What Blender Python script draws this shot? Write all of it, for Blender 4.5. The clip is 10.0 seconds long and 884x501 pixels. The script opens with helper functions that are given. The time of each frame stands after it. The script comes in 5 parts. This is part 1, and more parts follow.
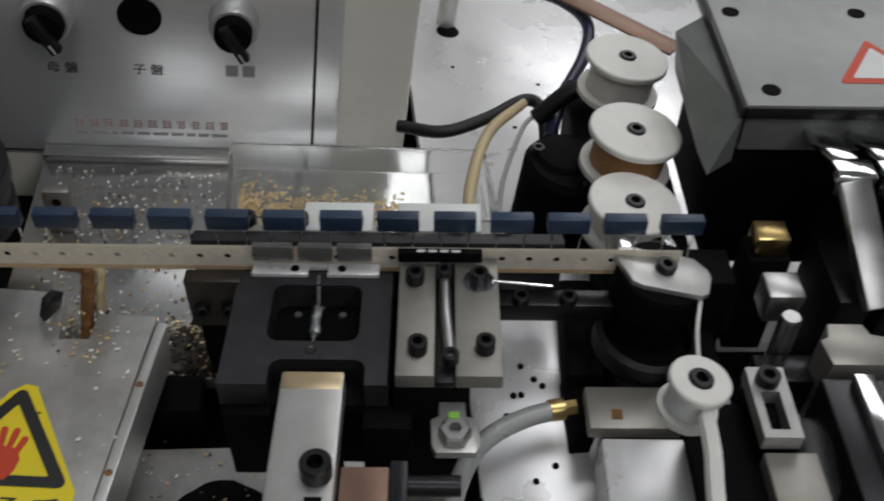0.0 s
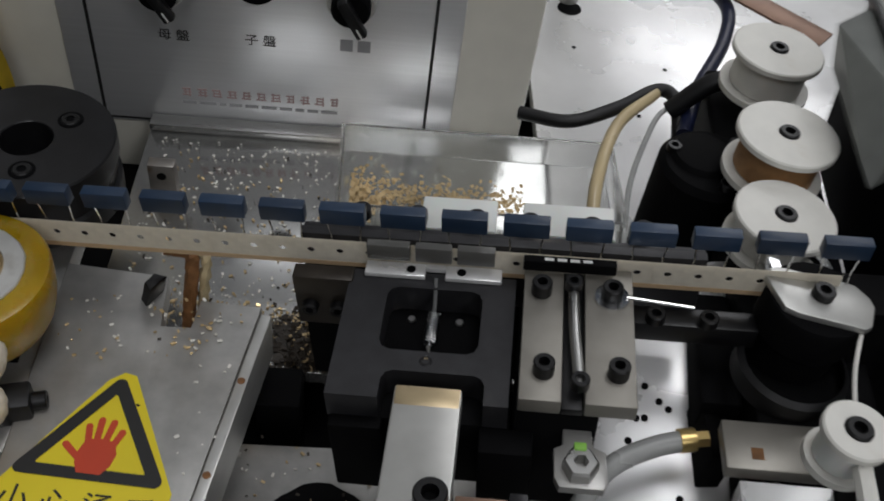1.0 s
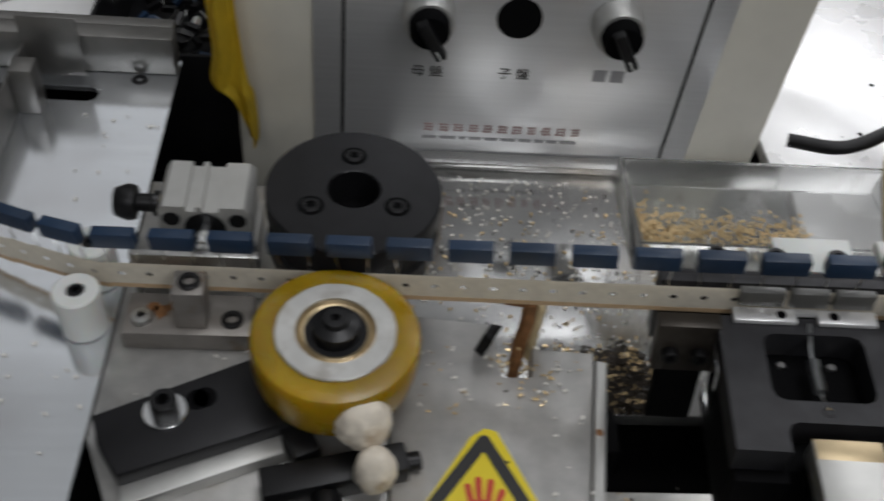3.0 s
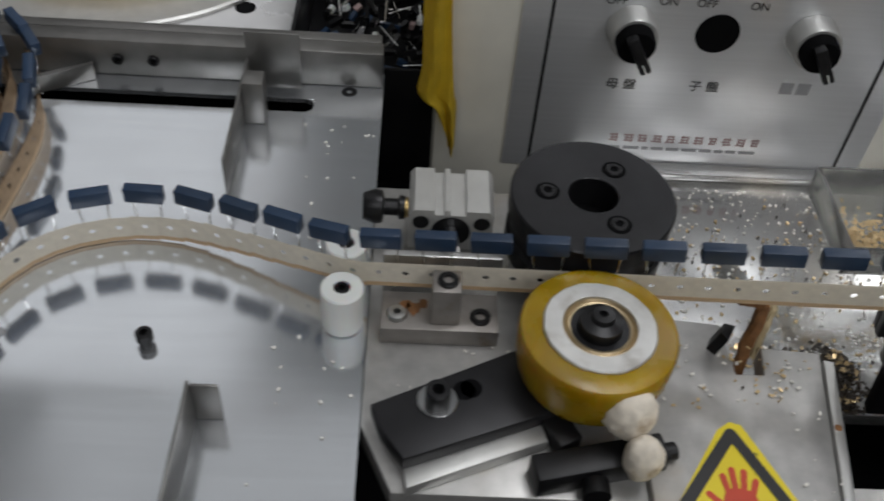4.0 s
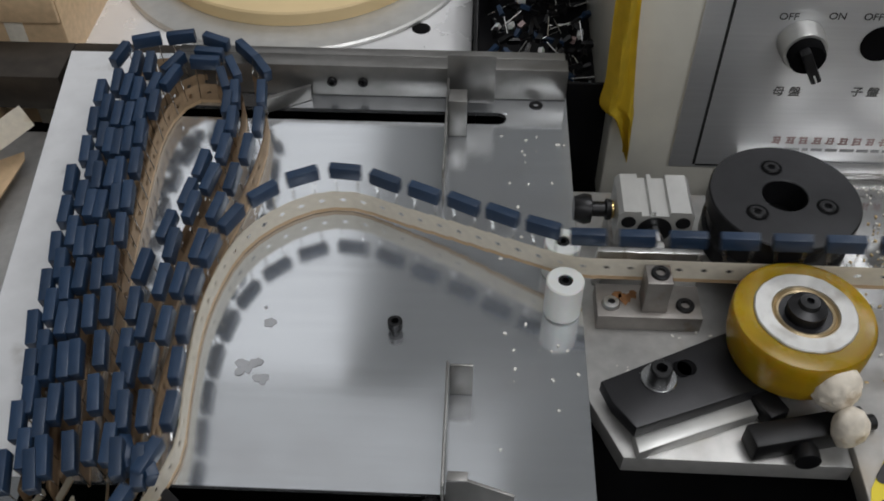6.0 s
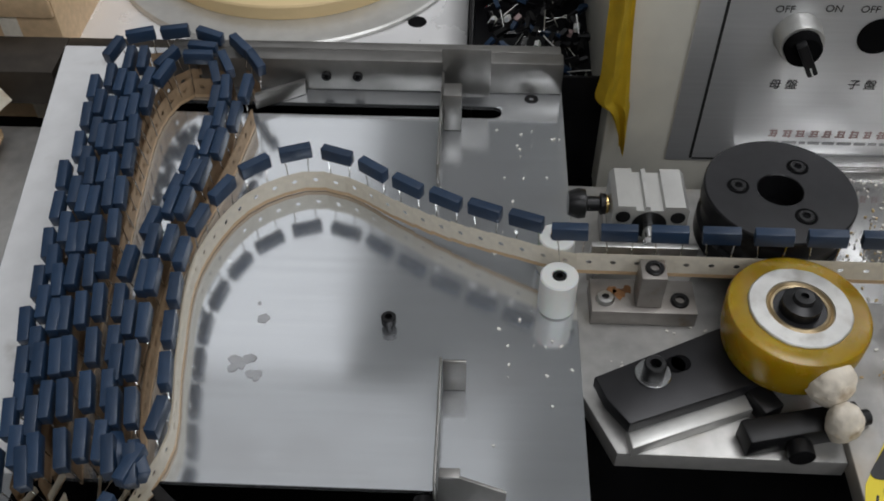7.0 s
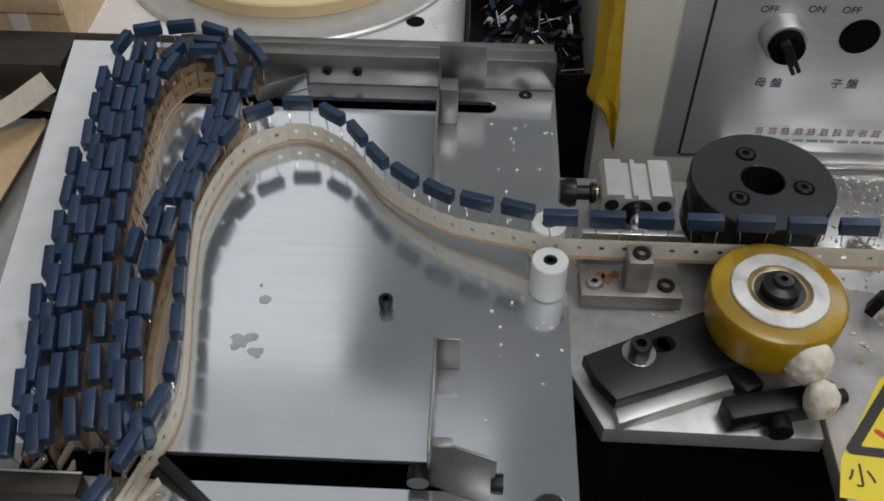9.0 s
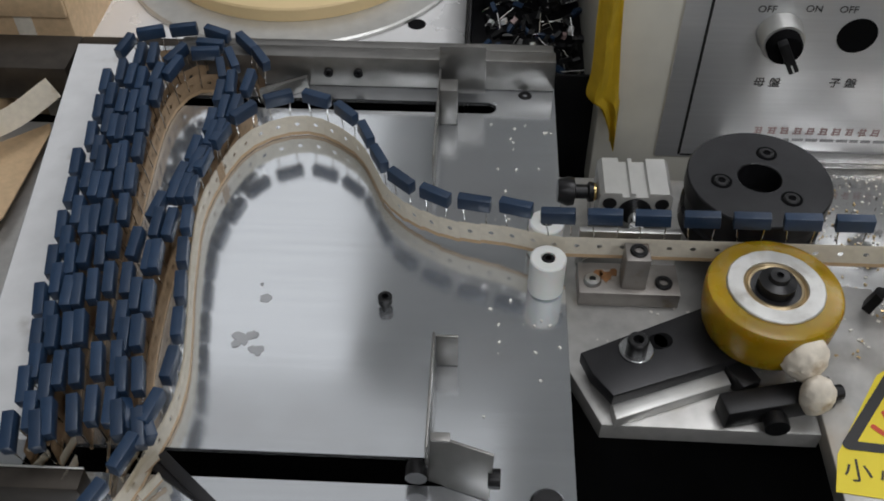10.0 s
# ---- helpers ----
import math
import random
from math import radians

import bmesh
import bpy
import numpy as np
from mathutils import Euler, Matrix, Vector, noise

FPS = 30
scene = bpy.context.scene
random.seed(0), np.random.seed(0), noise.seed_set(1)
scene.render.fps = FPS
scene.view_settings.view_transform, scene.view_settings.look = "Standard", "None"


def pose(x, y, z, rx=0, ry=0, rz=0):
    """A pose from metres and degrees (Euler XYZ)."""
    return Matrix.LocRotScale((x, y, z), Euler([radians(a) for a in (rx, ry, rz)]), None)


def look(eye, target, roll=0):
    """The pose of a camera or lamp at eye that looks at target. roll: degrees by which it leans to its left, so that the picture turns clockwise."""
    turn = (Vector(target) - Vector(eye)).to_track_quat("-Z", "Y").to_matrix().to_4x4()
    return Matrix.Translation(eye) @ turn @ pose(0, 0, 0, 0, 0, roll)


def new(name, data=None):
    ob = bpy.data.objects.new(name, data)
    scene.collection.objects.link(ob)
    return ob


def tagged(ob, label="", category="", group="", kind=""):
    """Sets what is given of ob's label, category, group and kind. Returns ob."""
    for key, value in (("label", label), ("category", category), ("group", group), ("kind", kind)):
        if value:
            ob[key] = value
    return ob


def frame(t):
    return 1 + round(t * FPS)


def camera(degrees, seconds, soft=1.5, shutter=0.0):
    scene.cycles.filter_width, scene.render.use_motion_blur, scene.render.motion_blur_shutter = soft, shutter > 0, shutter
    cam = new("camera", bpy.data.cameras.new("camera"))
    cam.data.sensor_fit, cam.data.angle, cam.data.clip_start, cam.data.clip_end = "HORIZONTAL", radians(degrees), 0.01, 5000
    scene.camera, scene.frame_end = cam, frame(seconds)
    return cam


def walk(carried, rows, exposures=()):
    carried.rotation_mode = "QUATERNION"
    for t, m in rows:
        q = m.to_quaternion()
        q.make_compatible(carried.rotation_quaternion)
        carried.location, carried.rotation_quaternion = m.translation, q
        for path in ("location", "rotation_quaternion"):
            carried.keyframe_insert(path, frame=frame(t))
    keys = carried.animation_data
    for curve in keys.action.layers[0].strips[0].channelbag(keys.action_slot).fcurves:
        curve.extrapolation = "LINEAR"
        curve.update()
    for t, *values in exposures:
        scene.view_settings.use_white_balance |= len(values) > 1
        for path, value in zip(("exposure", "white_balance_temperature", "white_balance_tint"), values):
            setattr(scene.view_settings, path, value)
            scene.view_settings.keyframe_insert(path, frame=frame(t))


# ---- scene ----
cam = camera(50.38, 10.0, soft=1.8, shutter=0.5)
PATH = [
    (0, (0.0015, -0.0127, 0.3372), (0.0145, 1.4143, -1.0638), 1.0),
    (0.5, (-0.0221, -0.0020, 0.3311), (-0.0621, 1.3970, -1.0979), 0.9),
    (1, (-0.0203, 0.0245, 0.3235), (-0.1763, 1.3915, -1.1285), -0.7),
    (1.5, (-0.0312, 0.0419, 0.3179), (-0.2052, 1.3949, -1.1441), -1.5),
    (2, (-0.0866, 0.0411, 0.3287), (-0.2136, 1.4021, -1.1323), -2.5),
    (2.5, (-0.1253, 0.0399, 0.3333), (-0.2393, 1.3979, -1.1307), -2.0),
    (3, (-0.1831, 0.0319, 0.3357), (-0.3371, 1.3959, -1.1193), -2.4),
    (4.5, (-0.3107, -0.0185, 0.3742), (-0.5947, 1.3555, -1.0508), -6.1),
    (5, (-0.3325, -0.0349, 0.3977), (-0.6835, 1.3241, -1.0273), -8.3),
    (5.5, (-0.3461, -0.0461, 0.4051), (-0.7191, 1.3049, -1.0209), -8.9),
    (6, (-0.3481, -0.0552, 0.4090), (-0.7281, 1.2968, -1.0150), -9.4),
    (7.5, (-0.3424, -0.0507, 0.4077), (-0.7264, 1.2843, -1.0313), -9.8),
    (8, (-0.3452, -0.0520, 0.4076), (-0.7282, 1.2900, -1.0264), -9.1),
    (8.5, (-0.3440, -0.0621, 0.4114), (-0.7270, 1.2899, -1.0116), -9.2),
    (9, (-0.3392, -0.0768, 0.4127), (-0.7152, 1.2812, -1.0073), -8.9),
    (9.5, (-0.3342, -0.0825, 0.4115), (-0.7152, 1.2805, -1.0015), -8.9),
    (10, (-0.3330, -0.0821, 0.4122), (-0.7260, 1.2819, -0.9968), -9.5),
]
LEVEL = pose(-0.45, 0.3, 0, 0, 0, -6.5) @ pose(0, 0, 0, 0, -6.6, 0) @ pose(0.45, -0.3, 0)  # sets the table level
walk(cam, [(t, LEVEL @ look(eye, target, roll)) for t, eye, target, roll in PATH], [(0, -0.8, 6500, 12), (1.5, -0.84, 6500, 12), (2.5, -0.76, 6500, 12), (4.5, -0.42, 6500, 12), (10, -0.34, 6500, 12)])

# ---------------------------------------------------------------- world and lamps
world = bpy.data.worlds.new("world")
scene.world = world
world.use_nodes = True
world.node_tree.nodes["Background"].inputs[0].default_value = (0.9, 0.95, 1.0, 1)
world.node_tree.nodes["Background"].inputs[1].default_value = 0.005
scene.view_settings.exposure = 0.0


def area_lamp(name, at, sx, sy, watts, color=(0.97, 0.985, 1.0)):
    la = bpy.data.lights.new(name, "AREA")
    la.shape, la.size, la.size_y, la.energy, la.color = "RECTANGLE", sx, sy, watts, color
    ob = new(name, la)
    ob.matrix_world = pose(*at)
    return ob


# last four: unseen lamps added to brighten plate, panel, deck and levers
LAMPS = [(-1.5, 3.1, 2.55, 1.2, 2.2, 6.0), (-0.95, 1.1, 2.55, 1.3, 1.7, 2.5), (1.5, 3.8, 2.55, 1.7, 3.2, 80), (0.22, 0.45, 2.55, 0.85, 1.1, 27), (-0.6, -1.8, 2.55, 1.2, 1.2, 24), (1.35, -2.2, 2.55, 1.0, 1.4, 42), (2.5, 2.8, 2.55, 0.7, 1.5, 17)]
for lx, ly, lz, sx, sy, w in LAMPS:
    area_lamp("ceiling_lamp", (lx, ly, lz - 0.012), sx, sy, w)


# ---------------------------------------------------------------- materials
def material(name, base, rough=0.5, metal=0.0, grain=30.0, vary=0.12, bump=0.0, stain=None, stain_scale=6.0, stain_at=(0.55, 0.75), stretch=(1, 1, 1), rough_vary=0.1, random_by=0.0, **extra):
    mat = bpy.data.materials.new(name)
    mat.use_nodes = True
    nt = mat.node_tree
    b = nt.nodes["Principled BSDF"]
    N, L = nt.nodes.new, nt.links.new
    co = N("ShaderNodeTexCoord")
    mp = N("ShaderNodeMapping")
    mp.inputs["Scale"].default_value = stretch
    L(co.outputs["Object"], mp.inputs["Vector"])
    fine = N("ShaderNodeTexNoise")
    fine.inputs["Scale"].default_value, fine.inputs["Detail"].default_value = grain, 6
    L(mp.outputs[0], fine.inputs["Vector"])
    wide = N("ShaderNodeTexNoise")
    wide.inputs["Scale"].default_value, wide.inputs["Detail"].default_value = stain_scale, 5
    L(co.outputs["Object"], wide.inputs["Vector"])
    ramp = N("ShaderNodeMapRange")
    ramp.inputs[3].default_value, ramp.inputs[4].default_value = 1 - vary, 1 + vary
    ramp.inputs[1].default_value, ramp.inputs[2].default_value = 0.3, 0.7
    L(fine.outputs[0], ramp.inputs[0])
    mul = N("ShaderNodeMix")
    mul.data_type, mul.blend_type = "RGBA", "MULTIPLY"
    mul.inputs[0].default_value = 1
    mul.inputs[6].default_value = (*base, 1)
    L(ramp.outputs[0], mul.inputs[7])
    out = mul.outputs[2]
    if random_by:
        info = N("ShaderNodeObjectInfo")
        rr = N("ShaderNodeMapRange")
        rr.inputs[3].default_value, rr.inputs[4].default_value = 1 - random_by, 1 + random_by
        L(info.outputs["Random"], rr.inputs[0])
        m2 = N("ShaderNodeMix")
        m2.data_type, m2.blend_type = "RGBA", "MULTIPLY"
        m2.inputs[0].default_value = 1
        L(out, m2.inputs[6]), L(rr.outputs[0], m2.inputs[7])
        out = m2.outputs[2]
    if stain:
        sr = N("ShaderNodeMapRange")
        sr.interpolation_type = "SMOOTHSTEP"
        sr.inputs[1].default_value, sr.inputs[2].default_value = stain_at
        L(wide.outputs[0], sr.inputs[0])
        m3 = N("ShaderNodeMix")
        m3.data_type = "RGBA"
        L(sr.outputs[0], m3.inputs[0]), L(out, m3.inputs[6])
        m3.inputs[7].default_value = (*stain, 1)
        out = m3.outputs[2]
    L(out, b.inputs["Base Color"])
    b.inputs["Metallic"].default_value = metal
    r2 = N("ShaderNodeMapRange")
    r2.interpolation_type = "SMOOTHSTEP"
    r2.inputs[1].default_value, r2.inputs[2].default_value = 0.3, 0.7
    r2.inputs[3].default_value, r2.inputs[4].default_value = max(0.02, rough - rough_vary), min(1, rough + rough_vary)
    L(wide.outputs[0], r2.inputs[0])
    L(r2.outputs[0], b.inputs["Roughness"])
    if bump:
        bp = N("ShaderNodeBump")
        bp.inputs["Strength"].default_value, bp.inputs["Distance"].default_value = bump, 0.0008
        L(fine.outputs[0], bp.inputs["Height"])
        L(bp.outputs[0], b.inputs["Normal"])
    for key, value in extra.items():
        b.inputs[key.replace("_", " ")].default_value = value
    return mat


M = {
    "plate": material("brushed_aluminium", (0.72, 0.75, 0.78), 0.14, 0.88, 60, 0.03, 0.012, (0.6, 0.61, 0.63), 9, (0.5, 0.8), (0.15, 4, 1), 0.05),
    "steel": material("ground_steel", (0.5, 0.5, 0.49), 0.34, 1.0, 90, 0.08, 0.08, (0.3, 0.27, 0.23), 25, (0.6, 0.8)),
    "zinc": material("worn_plate_steel", (0.43, 0.425, 0.41), 0.4, 0.6, 120, 0.1, 0.1, (0.42, 0.36, 0.28), 18, (0.55, 0.8)),
    "white_deck": material("white_deck", (0.58, 0.58, 0.57), 0.17, 0.85, 80, 0.06, 0.1, (0.55, 0.52, 0.47), 14, (0.55, 0.8)),
    "chrome": material("bright_steel", (0.75, 0.76, 0.77), 0.16, 1.0, 60, 0.05),
    "black_oxide": material("black_oxide", (0.009, 0.009, 0.01), 0.38, 0.3, 120, 0.25, 0.1),
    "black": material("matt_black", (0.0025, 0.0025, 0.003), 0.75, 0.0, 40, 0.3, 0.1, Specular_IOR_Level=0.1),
    "disc": material("blackened_steel_disc", (0.017, 0.017, 0.019), 0.34, 0.4, 90, 0.15, 0.05),
    "heater": material("dark_grey_block", (0.027, 0.027, 0.03), 0.5, 0.3, 110, 0.2, 0.12, (0.1, 0.09, 0.08), 30, (0.6, 0.8)),
    "cap": material("blue_capacitor", (0.016, 0.037, 0.077), 0.42, 0.0, 150, 0.1, 0.05, random_by=0.18),
    "tape": material("paper_tape", (0.88, 0.83, 0.72), 0.6, 0.0, 220, 0.08, 0.05, (0.5, 0.36, 0.2), 40, (0.62, 0.8), Transmission_Weight=0.0),
    # paper tape browned and darkened: shade between the bundle's lanes, put into colour
    "shaded_tape": material("shade_browned_tape", (0.4, 0.28, 0.17), 0.65, 0.0, 160, 0.16, 0.05, (0.3, 0.19, 0.1), 35, (0.5, 0.75)),
    "rail": material("dull_rail_steel", (0.25, 0.245, 0.235), 0.42, 0.8, 90, 0.08, 0.06, (0.16, 0.14, 0.12), 25, (0.6, 0.85)),
    "brown_tape": material("wound_brown_tape", (0.36, 0.19, 0.08), 0.5, 0.0, 200, 0.15, 0.05),
    "strip": material("dull_aluminium", (0.78, 0.79, 0.8), 0.5, 0.25, 60, 0.05, 0.02, (0.5, 0.49, 0.47), 30, (0.6, 0.8)),
    "gold_chip": material("straw_coloured_chips", (0.8, 0.6, 0.32), 0.28, 0.5, 60, 0.25),
    "kraft": material("kraft_tape", (0.6, 0.43, 0.26), 0.55, 0.0, 180, 0.1, 0.05),
    "lead": material("tinned_wire", (0.8, 0.8, 0.78), 0.25, 1.0),
    "panel": material("brushed_panel", (0.8, 0.81, 0.82), 0.3, 0.6, 140, 0.03, 0.01, stretch=(0.1, 3, 3), rough_vary=0.02),
    "cream": material("cream_paint", (0.8, 0.78, 0.69), 0.45, 0.0, 40, 0.04, 0.05),
    "poly": material("white_nylon", (0.8, 0.8, 0.77), 0.4, 0.0, 40, 0.03, 0.03, Subsurface_Weight=0.1),
    "spool": material("white_spool", (0.78, 0.77, 0.72), 0.45, 0.0, 60, 0.06, 0.05, (0.55, 0.5, 0.42), 30, (0.6, 0.85)),
    "urethane": material("amber_urethane", (0.37, 0.228, 0.004), 0.3, 0.0, 25, 0.3, 0.03, (0.27, 0.15, 0.012), 45, (0.5, 0.75), Subsurface_Weight=0.25),
    "alu": material("cast_aluminium", (0.6, 0.6, 0.58), 0.42, 0.7, 80, 0.06, 0.08),
    "yellow": material("yellow_sticker", (0.82, 0.66, 0.02), 0.4, 0.0, 30, 0.05),
    "red": material("red_ink", (0.6, 0.06, 0.02), 0.5),
    "ink": material("black_ink", (0.015, 0.015, 0.015), 0.5),
    "redbar": material("faded_red_ink", (0.46, 0.33, 0.32), 0.5),
    "grey_ink": material("grey_ink", (0.36, 0.36, 0.37), 0.5),
    "wood": material("beige_board", (0.78, 0.6, 0.33), 0.55, 0.0, 18, 0.06, 0.05),
    "brass": material("brass", (0.65, 0.48, 0.2), 0.28, 1.0, 60, 0.1),
    "bin": material("black_plastic", (0.005, 0.005, 0.006), 0.5, 0.0, 60, 0.2, Specular_IOR_Level=0.25),
    "gbox": material("grey_enamel", (0.35, 0.36, 0.35), 0.42, 0.2, 70, 0.06, 0.05),
    "wall": material("off_white_wall", (0.62, 0.62, 0.6), 0.8, 0.0, 12, 0.05, 0.05),
    "ceil": material("ceiling_paint", (0.8, 0.8, 0.8), 0.9, 0.0, 8, 0.04),
    "floor": material("grey_floor", (0.2, 0.21, 0.21), 0.5, 0.0, 10, 0.1, 0.05),
}


def emissive(name, strength):
    mat = bpy.data.materials.new(name)
    mat.use_nodes = True
    b = mat.node_tree.nodes["Principled BSDF"]
    b.inputs["Base Color"].default_value = (0.9, 0.9, 0.9, 1)
    b.inputs["Emission Color"].default_value = (0.97, 0.985, 1, 1)
    b.inputs["Emission Strength"].default_value = strength
    return mat


def let_through(mat, share):
    """Thin paper: part of the light that falls on one side shows on the other."""
    nt = mat.node_tree
    tr, mix = nt.nodes.new("ShaderNodeBsdfTranslucent"), nt.nodes.new("ShaderNodeMixShader")
    tr.inputs[0].default_value = (0.85, 0.79, 0.66, 1)
    mix.inputs[0].default_value = share
    out = nt.nodes["Material Output"]
    nt.links.new(nt.nodes["Principled BSDF"].outputs[0], mix.inputs[1])
    nt.links.new(tr.outputs[0], mix.inputs[2])
    nt.links.new(mix.outputs[0], out.inputs["Surface"])


let_through(M["tape"], 0.25)
M["glow"] = emissive("lamp_diffuser", 0.05)


def clear(name, tint=(0.93, 0.94, 0.93), rough=0.06):
    mat = bpy.data.materials.new(name)
    mat.use_nodes = True
    b = mat.node_tree.nodes["Principled BSDF"]
    b.inputs["Base Color"].default_value = (*tint, 1)
    b.inputs["Transmission Weight"].default_value = 1
    b.inputs["Roughness"].default_value = rough
    b.inputs["IOR"].default_value = 1.2
    return mat


M.update({
    "grease": material("grease_mark", (0.5, 0.51, 0.53), 0.42, 0.7, 60, 0.1),
    "rust": material("rust", (0.22, 0.1, 0.035), 0.7, 0.0, 200, 0.3, 0.2),
    "cotton": material("stained_cotton", (0.78, 0.71, 0.6), 0.85, 0.0, 160, 0.15, 0.6, (0.4, 0.28, 0.15), 60, (0.55, 0.75)),
    "cloth": material("yellow_cloth", (0.75, 0.55, 0.04), 0.7, 0.0, 90, 0.08, 0.1),
    "brown_steel": material("dark_brown_steel", (0.045, 0.038, 0.031), 0.45, 0.5, 70, 0.25, 0.1),
    "hub": material("turned_aluminium", (0.62, 0.62, 0.6), 0.5, 0.6, 50, 0.14, 0.15, (0.42, 0.4, 0.37), 60, (0.5, 0.75)),
    "brownish": material("dull_tool_steel", (0.3, 0.28, 0.26), 0.42, 0.6, 100, 0.12, 0.06, (0.2, 0.14, 0.09), 60, (0.6, 0.8)),
    "smoke": material("smoky_acrylic", (0.2, 0.2, 0.19), 0.3, 0.0, 40, 0.1, Transmission_Weight=0.5),
    "lever": material("satin_steel", (0.55, 0.55, 0.53), 0.4, 0.8, 120, 0.05, 0.05),
    "tint": material("straw_tinted_steel", (0.5, 0.4, 0.25), 0.4, 0.8, 60, 0.15),
    "copper": material("brown_copper", (0.24, 0.15, 0.11), 0.45, 0.6, 60, 0.12),
    "beige": material("warm_ground_steel", (0.3, 0.285, 0.255), 0.45, 0.6, 100, 0.06, 0.05),
    "green": material("green_paint", (0.25, 0.55, 0.08), 0.5),
    "chip": material("tan_chips", (0.6, 0.45, 0.24), 0.7, 0.0, 40, 0.3),
    "swarf": material("dark_swarf", (0.035, 0.026, 0.018), 0.6, 0.0, 60, 0.4),
    "chip_white": material("white_chips", (0.8, 0.78, 0.72), 0.6, 0.0, 40, 0.2),
    # darker copy of grey_enamel: shade on the cover box's upright faces
    "gbox_shade": material("shaded_grey_enamel", (0.17, 0.18, 0.17), 0.45, 0.2, 60, 0.1),
    "rubber": material("black_rubber", (0.006, 0.006, 0.007), 0.5, 0.0, 200, 0.2, 0.2),
    "blue_rubber": material("dark_blue_rubber", (0.008, 0.012, 0.04), 0.45, 0.0, 200, 0.2, 0.1),
    "amber_hose": material("yellowed_hose", (0.58, 0.47, 0.28), 0.3, 0.0, 40, 0.1),
})

M["white_sheet"] = material("bright_white_sheet", (0.88, 0.88, 0.88), 0.28, 0.4, 30, 0.04, 0.03, (0.7, 0.69, 0.66), 12, (0.6, 0.85))
M["clear"] = clear("clear_acrylic", (0.9, 0.91, 0.9), 0.18)
M["hose"] = material("grey_hose", (0.5, 0.51, 0.5), 0.25, 0.0, 60, 0.08, 0.02, Transmission_Weight=0.25)


# ---------------------------------------------------------------- mesh helpers
def bm_box(bm, x0, x1, y0, y1, z0, z1, bevel=0.0, m=None):
    r = bmesh.ops.create_cube(bm, size=1)
    mat = Matrix.Translation(((x0 + x1) / 2, (y0 + y1) / 2, (z0 + z1) / 2)) @ Matrix.Diagonal((x1 - x0, y1 - y0, z1 - z0, 1))
    vs = r["verts"]
    bmesh.ops.transform(bm, matrix=mat, verts=vs)
    if bevel:
        es = list({e for v in vs for e in v.link_edges})
        o = bmesh.ops.bevel(bm, geom=es, offset=bevel, segments=2, affect="EDGES", profile=0.5)
        vs = list({v for f in o["faces"] for v in f.verts} | {v for v in vs if v.is_valid})
    if m is not None:
        bmesh.ops.transform(bm, matrix=m, verts=vs)
    return vs


def bm_lathe(bm, profile, n=32, m=None):
    """Turns (r, z) points about z; ends with r = 0 close."""
    rings = []
    for r, z in profile:
        if r < 1e-7:
            rings.append([bm.verts.new((0, 0, z))])
        else:
            rings.append([bm.verts.new((r * math.cos(2 * math.pi * i / n), r * math.sin(2 * math.pi * i / n), z)) for i in range(n)])
    for a, b in zip(rings, rings[1:]):
        for i in range(n):
            j = (i + 1) % n
            q = [a[i % len(a)], a[j % len(a)], b[j % len(b)], b[i % len(b)]]
            q = list(dict.fromkeys(q))
            if len(q) > 2:
                bm.faces.new(q)
    vs = [v for ring in rings for v in ring]
    if m is not None:
        bmesh.ops.transform(bm, matrix=m, verts=vs)
    return vs


def bm_prism(bm, pts, z0, z1, m=None, bevel=0.0):
    """An upright prism over a plan polygon."""
    a = [bm.verts.new((x, y, z0)) for x, y in pts]
    b = [bm.verts.new((x, y, z1)) for x, y in pts]
    n = len(pts)
    fs = [bm.faces.new(a[::-1]), bm.faces.new(b)]
    for i in range(n):
        j = (i + 1) % n
        fs.append(bm.faces.new((a[i], a[j], b[j], b[i])))
    bmesh.ops.recalc_face_normals(bm, faces=fs)
    vs = a + b
    if bevel:
        o = bmesh.ops.bevel(bm, geom=list(fs[1].edges), offset=bevel, segments=2, affect="EDGES", profile=0.5)
        vs = list({v for f in o["faces"] for v in f.verts} | {v for v in vs if v.is_valid})
    if m is not None:
        bmesh.ops.transform(bm, matrix=m, verts=vs)
    return vs


def bm_tube(bm, pts, r, n=10, closed=False):
    """A round tube along points in space, given as Vectors."""
    rings = []
    up = Vector((0, 0, 1))
    for i, p in enumerate(pts):
        d = (pts[min(i + 1, len(pts) - 1)] - pts[max(i - 1, 0)]).normalized()
        s = d.cross(up)
        s = s.normalized() if s.length > 1e-4 else Vector((1, 0, 0))
        u = s.cross(d)
        rings.append([bm.verts.new(p + r * (math.cos(2 * math.pi * k / n) * s + math.sin(2 * math.pi * k / n) * u)) for k in range(n)])
    for a, b in zip(rings, rings[1:]):
        for k in range(n):
            bm.faces.new((a[k], a[(k + 1) % n], b[(k + 1) % n], b[k]))
    bm.faces.new(rings[0][::-1]), bm.faces.new(rings[-1])


def smooth_path(pts, n=8):
    """Catmull-Rom through points."""
    P = [Vector(p) for p in pts]
    P = [2 * P[0] - P[1]] + P + [2 * P[-1] - P[-2]]
    out = []
    for i in range(1, len(P) - 2):
        a, b, c, d = P[i - 1:i + 3]
        for k in range(n):
            t = k / n
            out.append(0.5 * ((2 * b) + (c - a) * t + (2 * a - 5 * b + 4 * c - d) * t * t + (3 * b - a - 3 * c + d) * t ** 3))
    out.append(P[-2])
    return out


